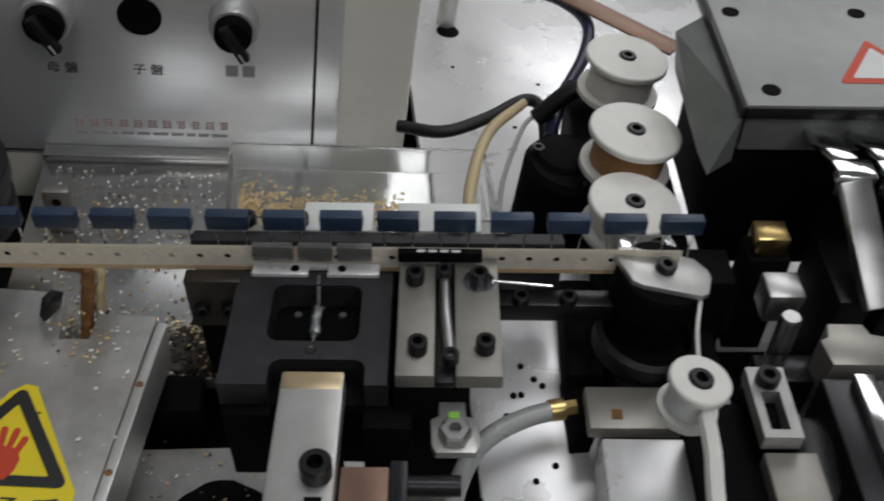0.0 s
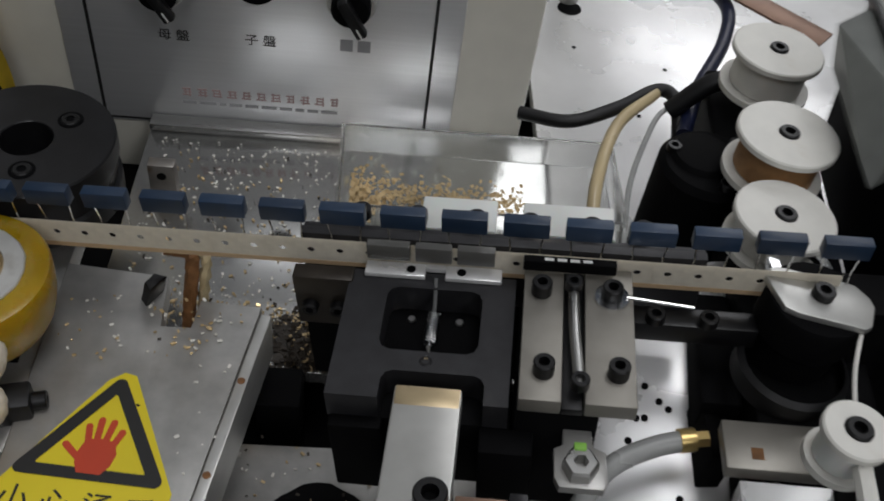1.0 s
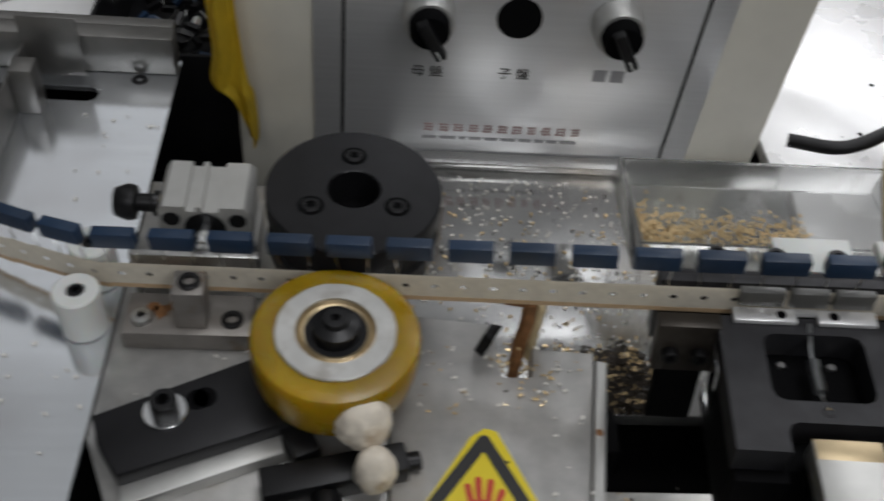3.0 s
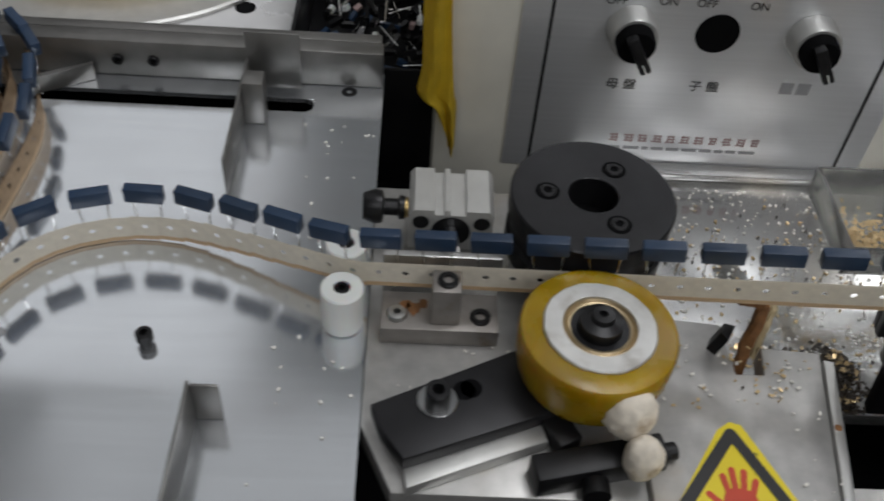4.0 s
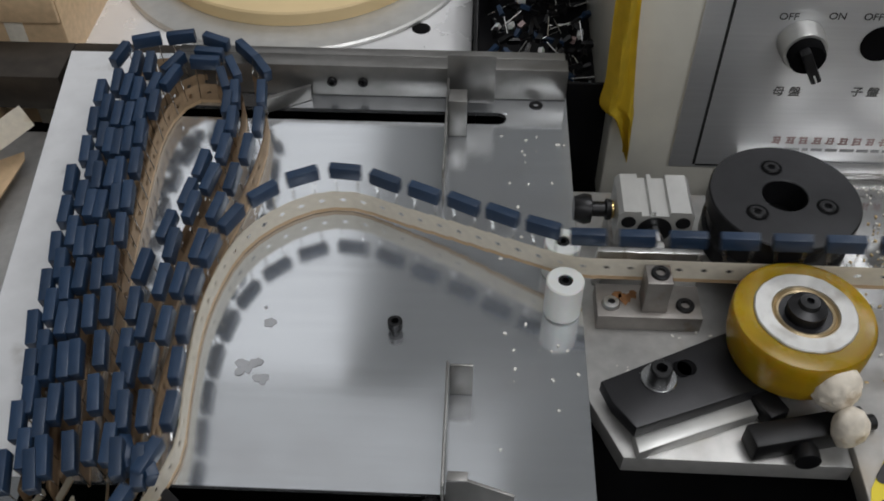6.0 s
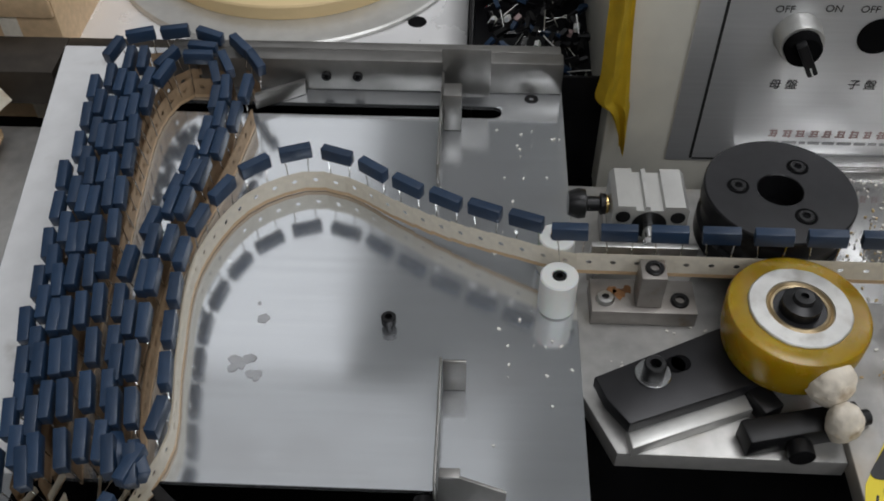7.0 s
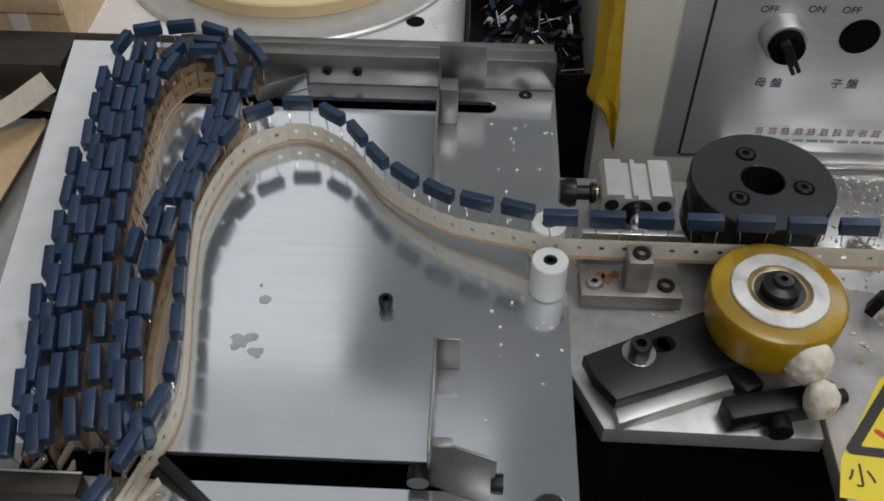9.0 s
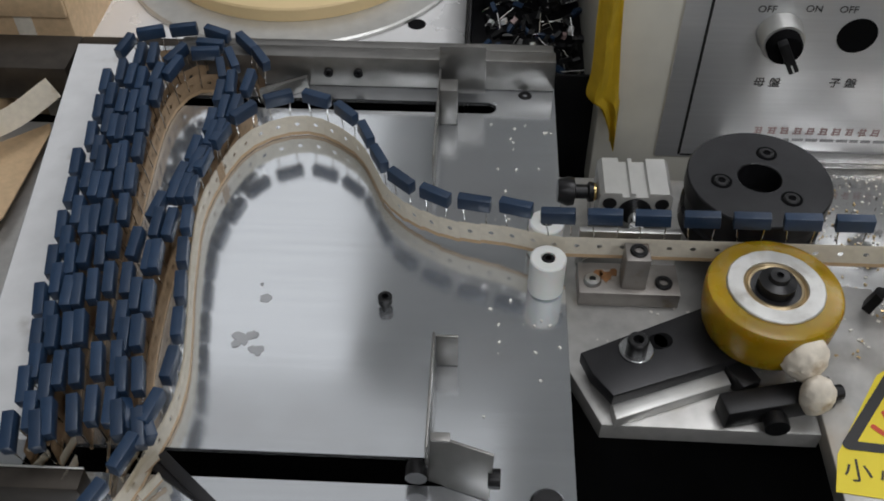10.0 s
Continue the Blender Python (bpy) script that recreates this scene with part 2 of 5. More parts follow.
def mesh_of(name, bm, mat, smooth=35):
    me = bpy.data.meshes.new(name)
    bmesh.ops.recalc_face_normals(bm, faces=bm.faces)
    bm.to_mesh(me)
    bm.free()
    me.materials.append(M[mat] if isinstance(mat, str) else mat)
    me.shade_smooth()
    me.set_sharp_from_angle(angle=radians(smooth))
    return me


def part(name, bm, mat, parent=None, label="", m=None):
    ob = new(name, mesh_of(name, bm, mat))
    if parent is not None:
        ob.parent = parent
    if m is not None:
        ob.matrix_basis = m
    if label:
        tagged(ob, label)
    return ob


BASE = Matrix()  # where the section of the machine that is being built stands


def thing(name, label, category, group="", m=None, kind=""):
    ob = new(name)
    ob.empty_display_size = 0.01
    ob.matrix_basis = BASE @ (m if m is not None else Matrix())
    return tagged(ob, label, category, group, kind)


def box_part(name, mat, parent, x0, x1, y0, y1, z0, z1, bevel=0.0006, label="", m=None):
    bm = bmesh.new()
    bm_box(bm, x0, x1, y0, y1, z0, z1, bevel, m)
    return part(name, bm, mat, parent, label)


def lathe_part(name, mat, parent, profile, at=(0, 0, 0), n=32, label="", m=None):
    bm = bmesh.new()
    bm_lathe(bm, profile, n, m)
    return part(name, bm, mat, parent, label, pose(*at))


def structure(name, bm, mat, label=""):
    return tagged(part(name, bm, mat), label, kind="structure")


def box_structure(name, mat, x0, x1, y0, y1, z0, z1, label="", bevel=0.0):
    bm = bmesh.new()
    bm_box(bm, x0, x1, y0, y1, z0, z1, bevel)
    return structure(name, bm, mat, label)


# socket head cap screw: one mesh for the head, one for the socket
def screw_meshes(r, h):
    bm = bmesh.new()
    bm_lathe(bm, [(r * 0.5, h - h * 0.55), (r * 0.52, h), (r * 0.9, h), (r, h - r * 0.1), (r, 0), (0, 0)], 20)
    head = mesh_of("head", bm, "black_oxide")
    bm = bmesh.new()
    bm_lathe(bm, [(0, h * 0.42), (r * 0.5, h * 0.42), (r * 0.5, h * 0.3), (0, h * 0.3)], 6)
    return head, mesh_of("socket", bm, "black")


SCREWS = {}


def screw(parent, x, y, z, r=0.0045, h=0.005, name="screw", mat=None):
    key = (r, h)
    if key not in SCREWS:
        SCREWS[key] = screw_meshes(r, h)
    ob = new(name, SCREWS[key][0])
    ob.parent = parent
    ob.matrix_basis = pose(x, y, z)
    so = new("socket", SCREWS[key][1])
    so.parent = ob
    return ob


def old(x, y, z):
    """A place given along the tape's line, which climbs and turns a little against the table."""
    return LEVEL @ Vector((x, y, z))


def text_mesh(body, size, mat):
    cu = bpy.data.curves.new("lettering", "FONT")
    cu.body, cu.size, cu.extrude, cu.align_x, cu.align_y = body, size, 0.0001, "CENTER", "CENTER"
    tmp = bpy.data.objects.new("lettering", cu)
    scene.collection.objects.link(tmp)
    bpy.context.view_layer.update()
    me = bpy.data.meshes.new_from_object(tmp.evaluated_get(bpy.context.evaluated_depsgraph_get()))
    me.materials.clear()
    me.materials.append(M[mat])
    bpy.data.objects.remove(tmp)
    return me


def lettering(body, size, mat, parent, m):
    ob = new("lettering", text_mesh(body, size, mat))
    ob.parent, ob.matrix_basis = parent, m
    return ob


# ---------------------------------------------------------------- the room
box_structure("floor", "floor", -5, 5, -4, 6, -0.95, -0.9, "grey painted workshop floor")
box_structure("ceiling", "ceil", -5, 5, -4, 6, 2.6, 2.65, "white painted ceiling")
box_structure("wall_north", "wall", -5, 5, 6, 6.1, -0.9, 2.6, "off-white workshop wall")
box_structure("wall_south", "wall", -5, 5, -4.1, -4, -0.9, 2.6, "off-white workshop wall")
box_structure("wall_east", "wall", 5, 5.1, -4, 6, -0.9, 2.6, "off-white workshop wall")
box_structure("wall_west", "wall", -5.1, -5, -4, 6, -0.9, 2.6, "off-white workshop wall")
for lx, ly, lz, sx, sy, w in LAMPS:
    lamp = thing("unseen_ceiling_light", "unseen white ceiling light with a lit diffuser", "ceiling light", "ceiling lights", pose(lx, ly, 2.6))
    box_part("housing", "poly", lamp, -sx / 2 - 0.03, sx / 2 + 0.03, -sy / 2 - 0.03, sy / 2 + 0.03, -0.04, 0, 0.004)
    box_part("diffuser", "glow", lamp, -sx / 2, sx / 2, -sy / 2, sy / 2, -0.048, -0.041, 0.002, "lit white diffuser")

# unseen bed; its near-black colour stands in for deep shade between the plates
bed = thing("machine_bed", "unseen machine bed under the plates, coloured near black as deep shade", "machine")
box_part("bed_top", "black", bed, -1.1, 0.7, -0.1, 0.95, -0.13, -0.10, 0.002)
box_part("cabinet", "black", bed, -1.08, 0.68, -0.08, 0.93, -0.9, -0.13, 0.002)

# ---------------------------------------------------------------- collecting table
BASE = pose(0.0478, -0.0108, 0)
TZ = 0.003
table = thing("collecting_table", "brushed aluminium table with two slots, where the tape gathers", "table")


def slotted_sheet():
    bm = bmesh.new()

    def row(ya, yb, xa, xb):
        left = lambda y: -0.738 - 0.14 * (y - 0.165)
        bm_prism(bm, [(xa if xa else left(ya), ya), (xb, ya), (xb, yb), (xa if xa else left(yb), yb)], TZ - 0.003, TZ)
    row(0.475, 0.5365, None, -0.70), row(0.475, 0.505, -0.70, -0.419)
    row(0.462, 0.475, None, -0.70), row(0.462, 0.475, -0.459, -0.419)
    row(0.178, 0.462, None, -0.419)
    row(0.162, 0.178, None, -0.70), row(0.162, 0.178, -0.4696, -0.419)
    row(0.04, 0.162, None, -0.419)
    for cy, hw, xa in ((0.4685, 0.0065, -0.468), (0.17, 0.008, -0.478)):  # rounded slot ends
        arc = [(xa + hw * math.cos(a), cy + hw * math.sin(a)) for a in [math.pi / 2 - k * math.pi / 12 for k in range(13)]]
        for (ax, ay), (bx, by) in zip(arc, arc[1:]):
            bm_prism(bm, [(ax, ay), (bx, by), (xa + hw + 0.0004, by), (xa + hw + 0.0004, ay)], TZ - 0.003, TZ)
    row(0.462, 0.475, -0.468 + 0.0069, -0.459)
    bmesh.ops.remove_doubles(bm, verts=bm.verts, dist=1e-5)
    return bm


part("sheet", slotted_sheet(), "plate", table)
bm = bmesh.new()
bm_prism(bm, [(-0.7395, 0.179), (-0.694, 0.179), (-0.722, 0.536), (-0.7895, 0.536)], TZ + 0.0001, TZ + 0.0004)
part("edge_strip", bm, "strip", table, "dull smudged edge strip of the table")
box_part("rail", "rail", table, -0.695, -0.4195, 0.490, 0.503, TZ + 0.0003, TZ + 0.026, 0.001, "bright steel back rail")
box_part("rail_lip", "rail", table, -0.695, -0.421, 0.5033, 0.512, TZ + 0.02, TZ + 0.0258, 0.0008)
for x in (-0.585, -0.563):
    r = screw(table, x, 0.4905, TZ + 0.013, 0.0035, 0.003, "bolt")
    r.matrix_basis = pose(x, 0.4903, TZ + 0.013, 90, 0, 0)
bm = bmesh.new()
bm_prism(bm, [(-0.632, 0.466), (-0.60, 0.484), (-0.60, 0.487), (-0.632, 0.4695)], TZ + 0.0005, TZ + 0.012)
part("guide_strip", bm, "rail", table)
lathe_part("countersunk_screw", "disc", table, [(0.0015, -0.0012), (0.0018, 0.0004), (0.0045, 0.0006), (0.005, 0.0001), (0.005, -0.001), (0, -0.001)], (-0.4405, 0.4845, TZ), 20)
ts = screw(table, -0.5245, 0.2786, TZ + 0.0035, 0.0042, 0.005)
lathe_part("shank", "black_oxide", table, [(0, 0), (0.0024, 0), (0.0024, 0.004), (0, 0.004)], (-0.5245, 0.2786, TZ), 14)

# bent guides that stand in the slots
guide = thing("rear_guide", "bent steel sheet guide clamped in the table slot", "guide bracket", "tape guides")
box_part("upright", "rail", guide, -0.503, -0.47, 0.4800, 0.4815, TZ + 0.004, TZ + 0.044, 0.0004)
box_part("fin", "rail", guide, -0.503, -0.5015, 0.385, 0.4795, TZ + 0.0003, TZ + 0.026, 0.0004)
box_part("fin_lip", "rail", guide, -0.5013, -0.489, 0.448, 0.4615, TZ + 0.0003, TZ + 0.03, 0.0005)
guide = thing("front_guide", "bent steel sheet guide clamped in the front slot", "guide bracket", "tape guides")
bm = bmesh.new()
bm_box(bm, -0.016, 0.016, -0.0008, 0.0008, 0, 0.036, 0.0003, pose(-0.4775, 0.1603, TZ + 0.0005, -6, 0, -18))
part("upright", bm, "rail", guide)
box_part("fin", "rail", guide, -0.4945, -0.493, 0.1668, 0.238, TZ + 0.0003, TZ + 0.028, 0.0004)
box_part("fin_end", "rail", guide, -0.4928, -0.4805, 0.2365, 0.238, TZ + 0.0003, TZ + 0.026, 0.0004)
box_part("fin_lip", "rail", guide, -0.4915, -0.482, 0.1645, 0.1695, TZ + 0.0362, TZ + 0.0377, 0.0004)
lathe_part("knob", "black_oxide", guide, [(0, 0), (0.005, 0), (0.0055, 0.002), (0.0055, 0.008), (0, 0.008)], (-0.4985, 0.168, TZ + 0.010), 20, m=pose(0, 0, 0, 90, 0, 0))
lathe_part("knob", "black_oxide", guide, [(0, 0), (0.0045, 0), (0.005, 0.002), (0.005, 0.006), (0, 0.006)], (-0.4635, 0.157, TZ + 0.018), 20, m=pose(0, 0, 0, 0, 90, 0))
lathe_part("thumb_screw", "black_oxide", guide, [(0, 0.0003), (0.008, 0.0003), (0.009, 0.002), (0.009, 0.006), (0.0075, 0.008), (0, 0.008)], (-0.434, 0.151, TZ), 28)

# dried grease marks on the table
stains = thing("grease_marks", "small dull grease marks on the aluminium table", "stain", kind="stuff")
bm = bmesh.new()
rng = random.Random(5)
for cx, cy, n, spread, r0 in ((-0.596, 0.281, 1, 0, 0.0038), (-0.6, 0.292, 1, 0, 0.0012), (-0.603, 0.25, 7, 0.006, 0.0028), (-0.594, 0.243, 5, 0.004, 0.0022)):
    for i in range(n):
        px, py = cx + rng.uniform(-spread, spread), cy + rng.uniform(-spread * 0.6, spread * 0.6)
        bm_prism(bm, [(px + r0 * rng.uniform(0.7, 1.2) * math.cos(a), py + r0 * rng.uniform(0.7, 1.2) * math.sin(a)) for a in [k * math.pi / 7 for k in range(14)]], TZ + 0.0002 + 0.00003 * i, TZ + 0.0003 + 0.00003 * i)
part("mark", bm, "grease", stains)

# white nylon rollers at the nip
for rx, ry in ((-0.431, 0.2965), (-0.431, 0.3265)):
    ro = thing("guide_roller", "white nylon roller on a black screw, guiding the tape", "roller", "guide rollers", pose(rx, ry, TZ))
    lathe_part("sleeve", "poly", ro, [(0.0042, 0.022), (0.0042, 0.0265), (0.0098, 0.0265), (0.0106, 0.0257), (0.0106, 0.0012), (0.009, 0.0005), (0, 0.0005)], n=40)
    screw(ro, 0, 0, 0.0222, 0.0038, 0.0042)

# ---------------------------------------------------------------- plates right of the table
lower = thing("feeder_base_plate", "grey steel base plate with a cut corner, under the rubber wheel", "plate")
bm = bmesh.new()
bm_prism(bm, [(-0.4188, 0.40), (-0.4188, 0.238), (-0.4035, 0.204), (-0.2885, 0.203), (-0.2885, 0.40)], -0.012, 0.0, bevel=0.0008)
part("plate", bm, "zinc", lower)

BASE = Matrix()
deck = thing("machine_deck", "pale deck behind the tape, strewn with cut chips", "machine deck")
box_part("deck_plate", "white_deck", deck, -0.2405, 0.02, 0.2785, 0.4775, -0.062, -0.052, 0.001)
box_part("front_deck_plate", "zinc", deck, -0.17, 0.017, 0.04, 0.238, -0.07, -0.06, 0.001)
box_part("ledge", "white_deck", deck, -0.2405, 0.02, 0.466, 0.4775, -0.0518, -0.046, 0.001, "pale ledge under the control box")

gplate = thing("side_plate", "grey aluminium plate carrying a yellow warning sticker", "plate")
GZ = 0.004
bm = bmesh.new()
bm_prism(bm, [(-0.2403, 0.05), (-0.178, 0.05), (-0.142, 0.277), (-0.172, 0.279), (-0.174, 0.262), (-0.188, 0.262), (-0.19, 0.293), (-0.2403, 0.298)], GZ - 0.012, GZ, bevel=0.0008)
part("plate", bm, "zinc", gplate)
bm = bmesh.new()
bm_prism(bm, [(-0.1778, 0.05), (-0.1725, 0.05), (-0.1365, 0.271), (-0.1418, 0.272)], GZ - 0.03, GZ + 0.001, bevel=0.0006)
part("edge_bar", bm, "alu", gplate, "pale edge bar with rusty spots")
for f in (0.18, 0.4, 0.62, 0.84):
    x, y = -0.139 - f * 0.036, 0.272 - f * 0.222
    lathe_part("rust_spot", "rust", gplate, [(0, 0.0003), (0.0017, 0.0003), (0.0019, 0), (0, 0)], (x - 0.0004, y, GZ + 0.001), 10)

# sticker with a warning triangle
st = thing("warning_sticker", "yellow hot-surface warning sticker with a black triangle and writing", "sticker", m=pose(-0.2025, 0.183, GZ, 0, 0, -5))
SX, SY = 0.0345, 0.0495
tri = [(-SX, -0.008), (-SX - 0.004, -0.03), (SX + 0.001, -0.033), (SX + 0.002, -0.006), (0.0055, SY), (0.0, SY + 0.001), (-0.006, SY - 0.004)]
bm = bmesh.new()
bm_prism(bm, tri, 0.0002, 0.0006)
part("backing", bm, "yellow", st)


def rounded_tri(c, s, r, n=6):
    pts = []
    for k in range(3):
        a = math.pi / 2 + k * 2 * math.pi / 3
        vx, vy = c[0] + (s - 2 * r) * math.cos(a) * 1.0, c[1] + (s - 2 * r) * math.sin(a) * 0.93
        for j in range(n + 1):
            b = a - math.pi / 3 + j / n * 2 * math.pi / 3
            pts.append((vx + r * math.cos(b), vy + r * math.sin(b)))
    return pts


bm = bmesh.new()
outer, inner = rounded_tri((0.0, 0.0135), 0.0385, 0.003), rounded_tri((0.0, 0.0135), 0.0270, 0.0006)
va, vb = [bm.verts.new((*p, 0.0009)) for p in outer], [bm.verts.new((*p, 0.0009)) for p in inner]
for i in range(len(va)):
    j = (i + 1) % len(va)
    bm.faces.new((va[i], va[j], vb[j], vb[i]))
part("triangle_outline", bm, "ink", st)
bm = bmesh.new()
bm_prism(bm, [(-0.005, -0.0015), (0.005, -0.0015), (0.0078, 0.003), (0.0088, 0.009), (0.0066, 0.0145), (0.0, 0.0155), (-0.0056, 0.0145), (-0.0075, 0.0085), (-0.0072, 0.003)], 0.0007, 0.001)
for fx, fy, ln, ang in ((-0.0044, 0.012, 0.0105, 13), (-0.0012, 0.0125, 0.0135, 4), (0.0022, 0.0125, 0.013, -6), (0.0056, 0.011, 0.0105, -17), (-0.0062, 0.005, 0.011, 50)):
    w = 0.0015
    tip = [(w * math.cos(k * math.pi / 6), ln - w + w * math.sin(k * math.pi / 6)) for k in range(7)]
    bm_prism(bm, [(w * 0.9, 0)] + tip + [(-w * 0.9, 0)], 0.0007, 0.00102 + 0.00001 * fx / 0.001, pose(fx, fy, 0, 0, 0, ang))
part("red_symbol", bm, "red", st, "red palm symbol")
for k, ch in enumerate("小心烫手"):
    lettering(ch, 0.0145, "ink", st, pose(-0.026 + 0.0172 * k, -0.0175, 0.0008, 0, 0, 0))

# ---------------------------------------------------------------- clamp block at the tape
BASE = pose(0.0478, -0.0108, 0)
blk = thing("tape_clamp", "ground steel block with a post, holding the tape", "clamp block")
box_part("base", "brownish", blk, -0.412, -0.3535, 0.2865, 0.311, 0.0003, 0.0115, 0.0006)
box_part("post", "brownish", blk, -0.3875, -0.3735, 0.290, 0.3045, 0.0117, 0.036, 0.0008)
screw(blk, -0.380, 0.2975, 0.0335, 0.0052, 0.0042)
screw(blk, -0.3625, 0.2955, 0.0092, 0.0052, 0.0042)
lathe_part("bright_screw", "steel", blk, [(0.0018, 0.0018), (0.002, 0.0026), (0.0044, 0.0024), (0.0052, 0.0012), (0.0052, 0), (0, 0)], (-0.404, 0.2955, 0.0116), 24, "bright rust-marked screw head")
box_part("back_rail", "steel", blk, -0.412, -0.352, 0.3185, 0.323, 0.0003, 0.03, 0.0006)
bm = bmesh.new()
rr = random.Random(8)
for cx, cy, r0 in ((-0.396, 0.300, 0.0045), (-0.391, 0.303, 0.003), (-0.400, 0.3025, 0.003)):
    bm_prism(bm, [(cx + r0 * rr.uniform(0.6, 1.3) * math.cos(k * math.pi / 6), cy + r0 * rr.uniform(0.6, 1.3) * math.sin(k * math.pi / 6)) for k in range(12)], 0.0117, 0.0119)
part("rust_patch", bm, "rust", blk, "smeared brown rust patch")

# pneumatic cylinder
cyl = thing("pneumatic_cylinder", "grooved aluminium compact cylinder with a black fitting", "air cylinder")
bm = bmesh.new()
prof = [(-0.400, 0.018), (-0.400, 0.042), (-0.3975, 0.045), (-0.3875, 0.045), (-0.387, 0.042), (-0.3825, 0.042), (-0.382, 0.045), (-0.3795, 0.045), (-0.379, 0.042), (-0.3715, 0.042), (-0.371, 0.045), (-0.3595, 0.045), (-0.357, 0.042), (-0.357, 0.018)]
fa, fb = [bm.verts.new((x, 0.336, z)) for x, z in prof], [bm.verts.new((x, 0.368, z)) for x, z in prof]
bm.faces.new(fa), bm.faces.new(fb[::-1])
for i in range(len(prof)):
    j = (i + 1) % len(prof)
    bm.faces.new((fa[i], fb[i], fb[j], fa[j]))
part("body", bm, "alu", cyl)
for x, r in ((-0.394, 0.0042), (-0.363, 0.0042), (-0.3785, 0.010)):
    lathe_part("bore", "black_oxide", cyl, [(0, 0.0004), (r, 0.0004), (r, 0), (0, 0)], (x, 0.3358, 0.037 if r < 0.006 else 0.031), 24, m=pose(0, 0, 0, 90, 0, 0))
lathe_part("rod", "chrome", cyl, [(0, 0), (0.0045, 0), (0.0045, 0.012), (0, 0.012)], (-0.3785, 0.335, 0.031), 20, m=pose(0, 0, 0, 90, 0, 0))
lathe_part("fitting", "black_oxide", cyl, [(0, 0), (0.006, 0), (0.0065, 0.003), (0.0045, 0.004), (0.0045, 0.011), (0.0085, 0.012), (0.0092, 0.016), (0.007, 0.022), (0, 0.022)], (-0.402, 0.352, 0.031), 24, m=pose(0, 0, 0, 0, -90, 0))
lathe_part("thread", "brass", cyl, [(0.0045, 0), (0.0055, 0.0005), (0.0055, 0.0022), (0.0045, 0.0025)], (-0.4003, 0.352, 0.031), 12, m=pose(0, 0, 0, 0, -90, 0))
box_part("foot", "zinc", cyl, -0.402, -0.355, 0.338, 0.37, 0.0003, 0.0178, 0.001)

# ---------------------------------------------------------------- feed wheels (they turn)
drive = thing("drive_disc", "blackened steel drive disc with a centre hole and three screws", "wheel", m=pose(-0.308, 0.3435, 0))
bm = bmesh.new()
bm_lathe(bm, [(0.0125, 0.035), (0.0125, 0.0535), (0.0130, 0.054), (0.0412, 0.054), (0.0420, 0.0532), (0.0420, 0.043), (0.0395, 0.0415), (0.0395, 0.030), (0.0415, 0.0285), (0.0415, 0.018), (0.012, 0.018), (0.0125, 0.035)], 96)
part("disc", bm, "disc", drive)
lathe_part("shaft", "black", drive, [(0, 0.036), (0.0123, 0.036), (0.0123, 0.0002), (0, 0.0002)], n=32)
for k in range(3):
    a = math.radians(70 + 120 * k)
    x, y = 0.0232 * math.cos(a), 0.0232 * math.sin(a)
    lathe_part("counterbore", "black", drive, [(0, 0.0006), (0.0062, 0.0006), (0.0062, 0), (0, 0)], (x, y, 0.0537), 24)
    screw(drive, x, y, 0.0538, 0.0045, 0.0012)

press = thing("urethane_roller", "amber urethane press wheel with an aluminium hub and ball bearing", "wheel", m=pose(-0.313, 0.2625, 0))
lathe_part("tyre", "urethane", press, [(0.0255, 0.0482), (0.0332, 0.0482), (0.0353, 0.0474), (0.0362, 0.0455), (0.0362, 0.038), (0.0356, 0.030), (0.0338, 0.0215), (0.0318, 0.0175), (0.022, 0.0165), (0.022, 0.02)], n=96)
bm = bmesh.new()
bm_lathe(bm, [(0.0172, 0.0465), (0.0172, 0.0496), (0.0252, 0.0498), (0.0258, 0.0492), (0.0258, 0.046)], 72)
for i, v in enumerate(bm.verts):
    r = math.hypot(v.co.x, v.co.y)
    if r > 0.0245:
        a = math.atan2(v.co.y, v.co.x)
        k = 1 + 0.010 * math.sin(13 * a) * math.sin(5 * a + 1)
        v.co.x, v.co.y = v.co.x * k, v.co.y * k
part("hub", bm, "hub", press, "aluminium hub with a ragged edge")
lathe_part("bearing_ring", "tint", press, [(0.0135, 0.0462), (0.0135, 0.0485), (0.0145, 0.0488), (0.0155, 0.0478), (0.0165, 0.049), (0.0171, 0.0488), (0.0171, 0.0465)], n=48)
lathe_part("bearing_seal", "disc", press, [(0.0098, 0.0472), (0.0102, 0.048), (0.0134, 0.048), (0.0134, 0.0465)], n=40)
axle = thing("axle_screw", "black domed axle screw in the press wheel", "screw", m=pose(-0.313, 0.2625, 0))
lathe_part("head", "black_oxide", axle, [(0.0018, 0.0555), (0.002, 0.058), (0.005, 0.0577), (0.0055, 0.055), (0.0098, 0.0535), (0.0101, 0.049), (0.0096, 0.04), (0, 0.04)], n=36)
lathe_part("socket", "black", axle, [(0, 0.0562), (0.0019, 0.0562), (0.0019, 0.0555), (0, 0.0555)], n=6)
lathe_part("post", "black_oxide", axle, [(0, 0.04), (0.0094, 0.04), (0.0094, 0.0170), (0, 0.0170)], n=24)

# arm of the press wheel
arm = thing("wheel_arm", "black steel arm with a slot, clamped by a screw and washer", "arm")
bm = bmesh.new()
bm_prism(bm, [(-0.414, 0.2395), (-0.409, 0.226), (-0.3985, 0.2115), (-0.292, 0.2545), (-0.300, 0.279), (-0.344, 0.2745)], 0.0075, 0.016, bevel=0.001)
part("bar", bm, "disc", arm)
bm = bmesh.new()
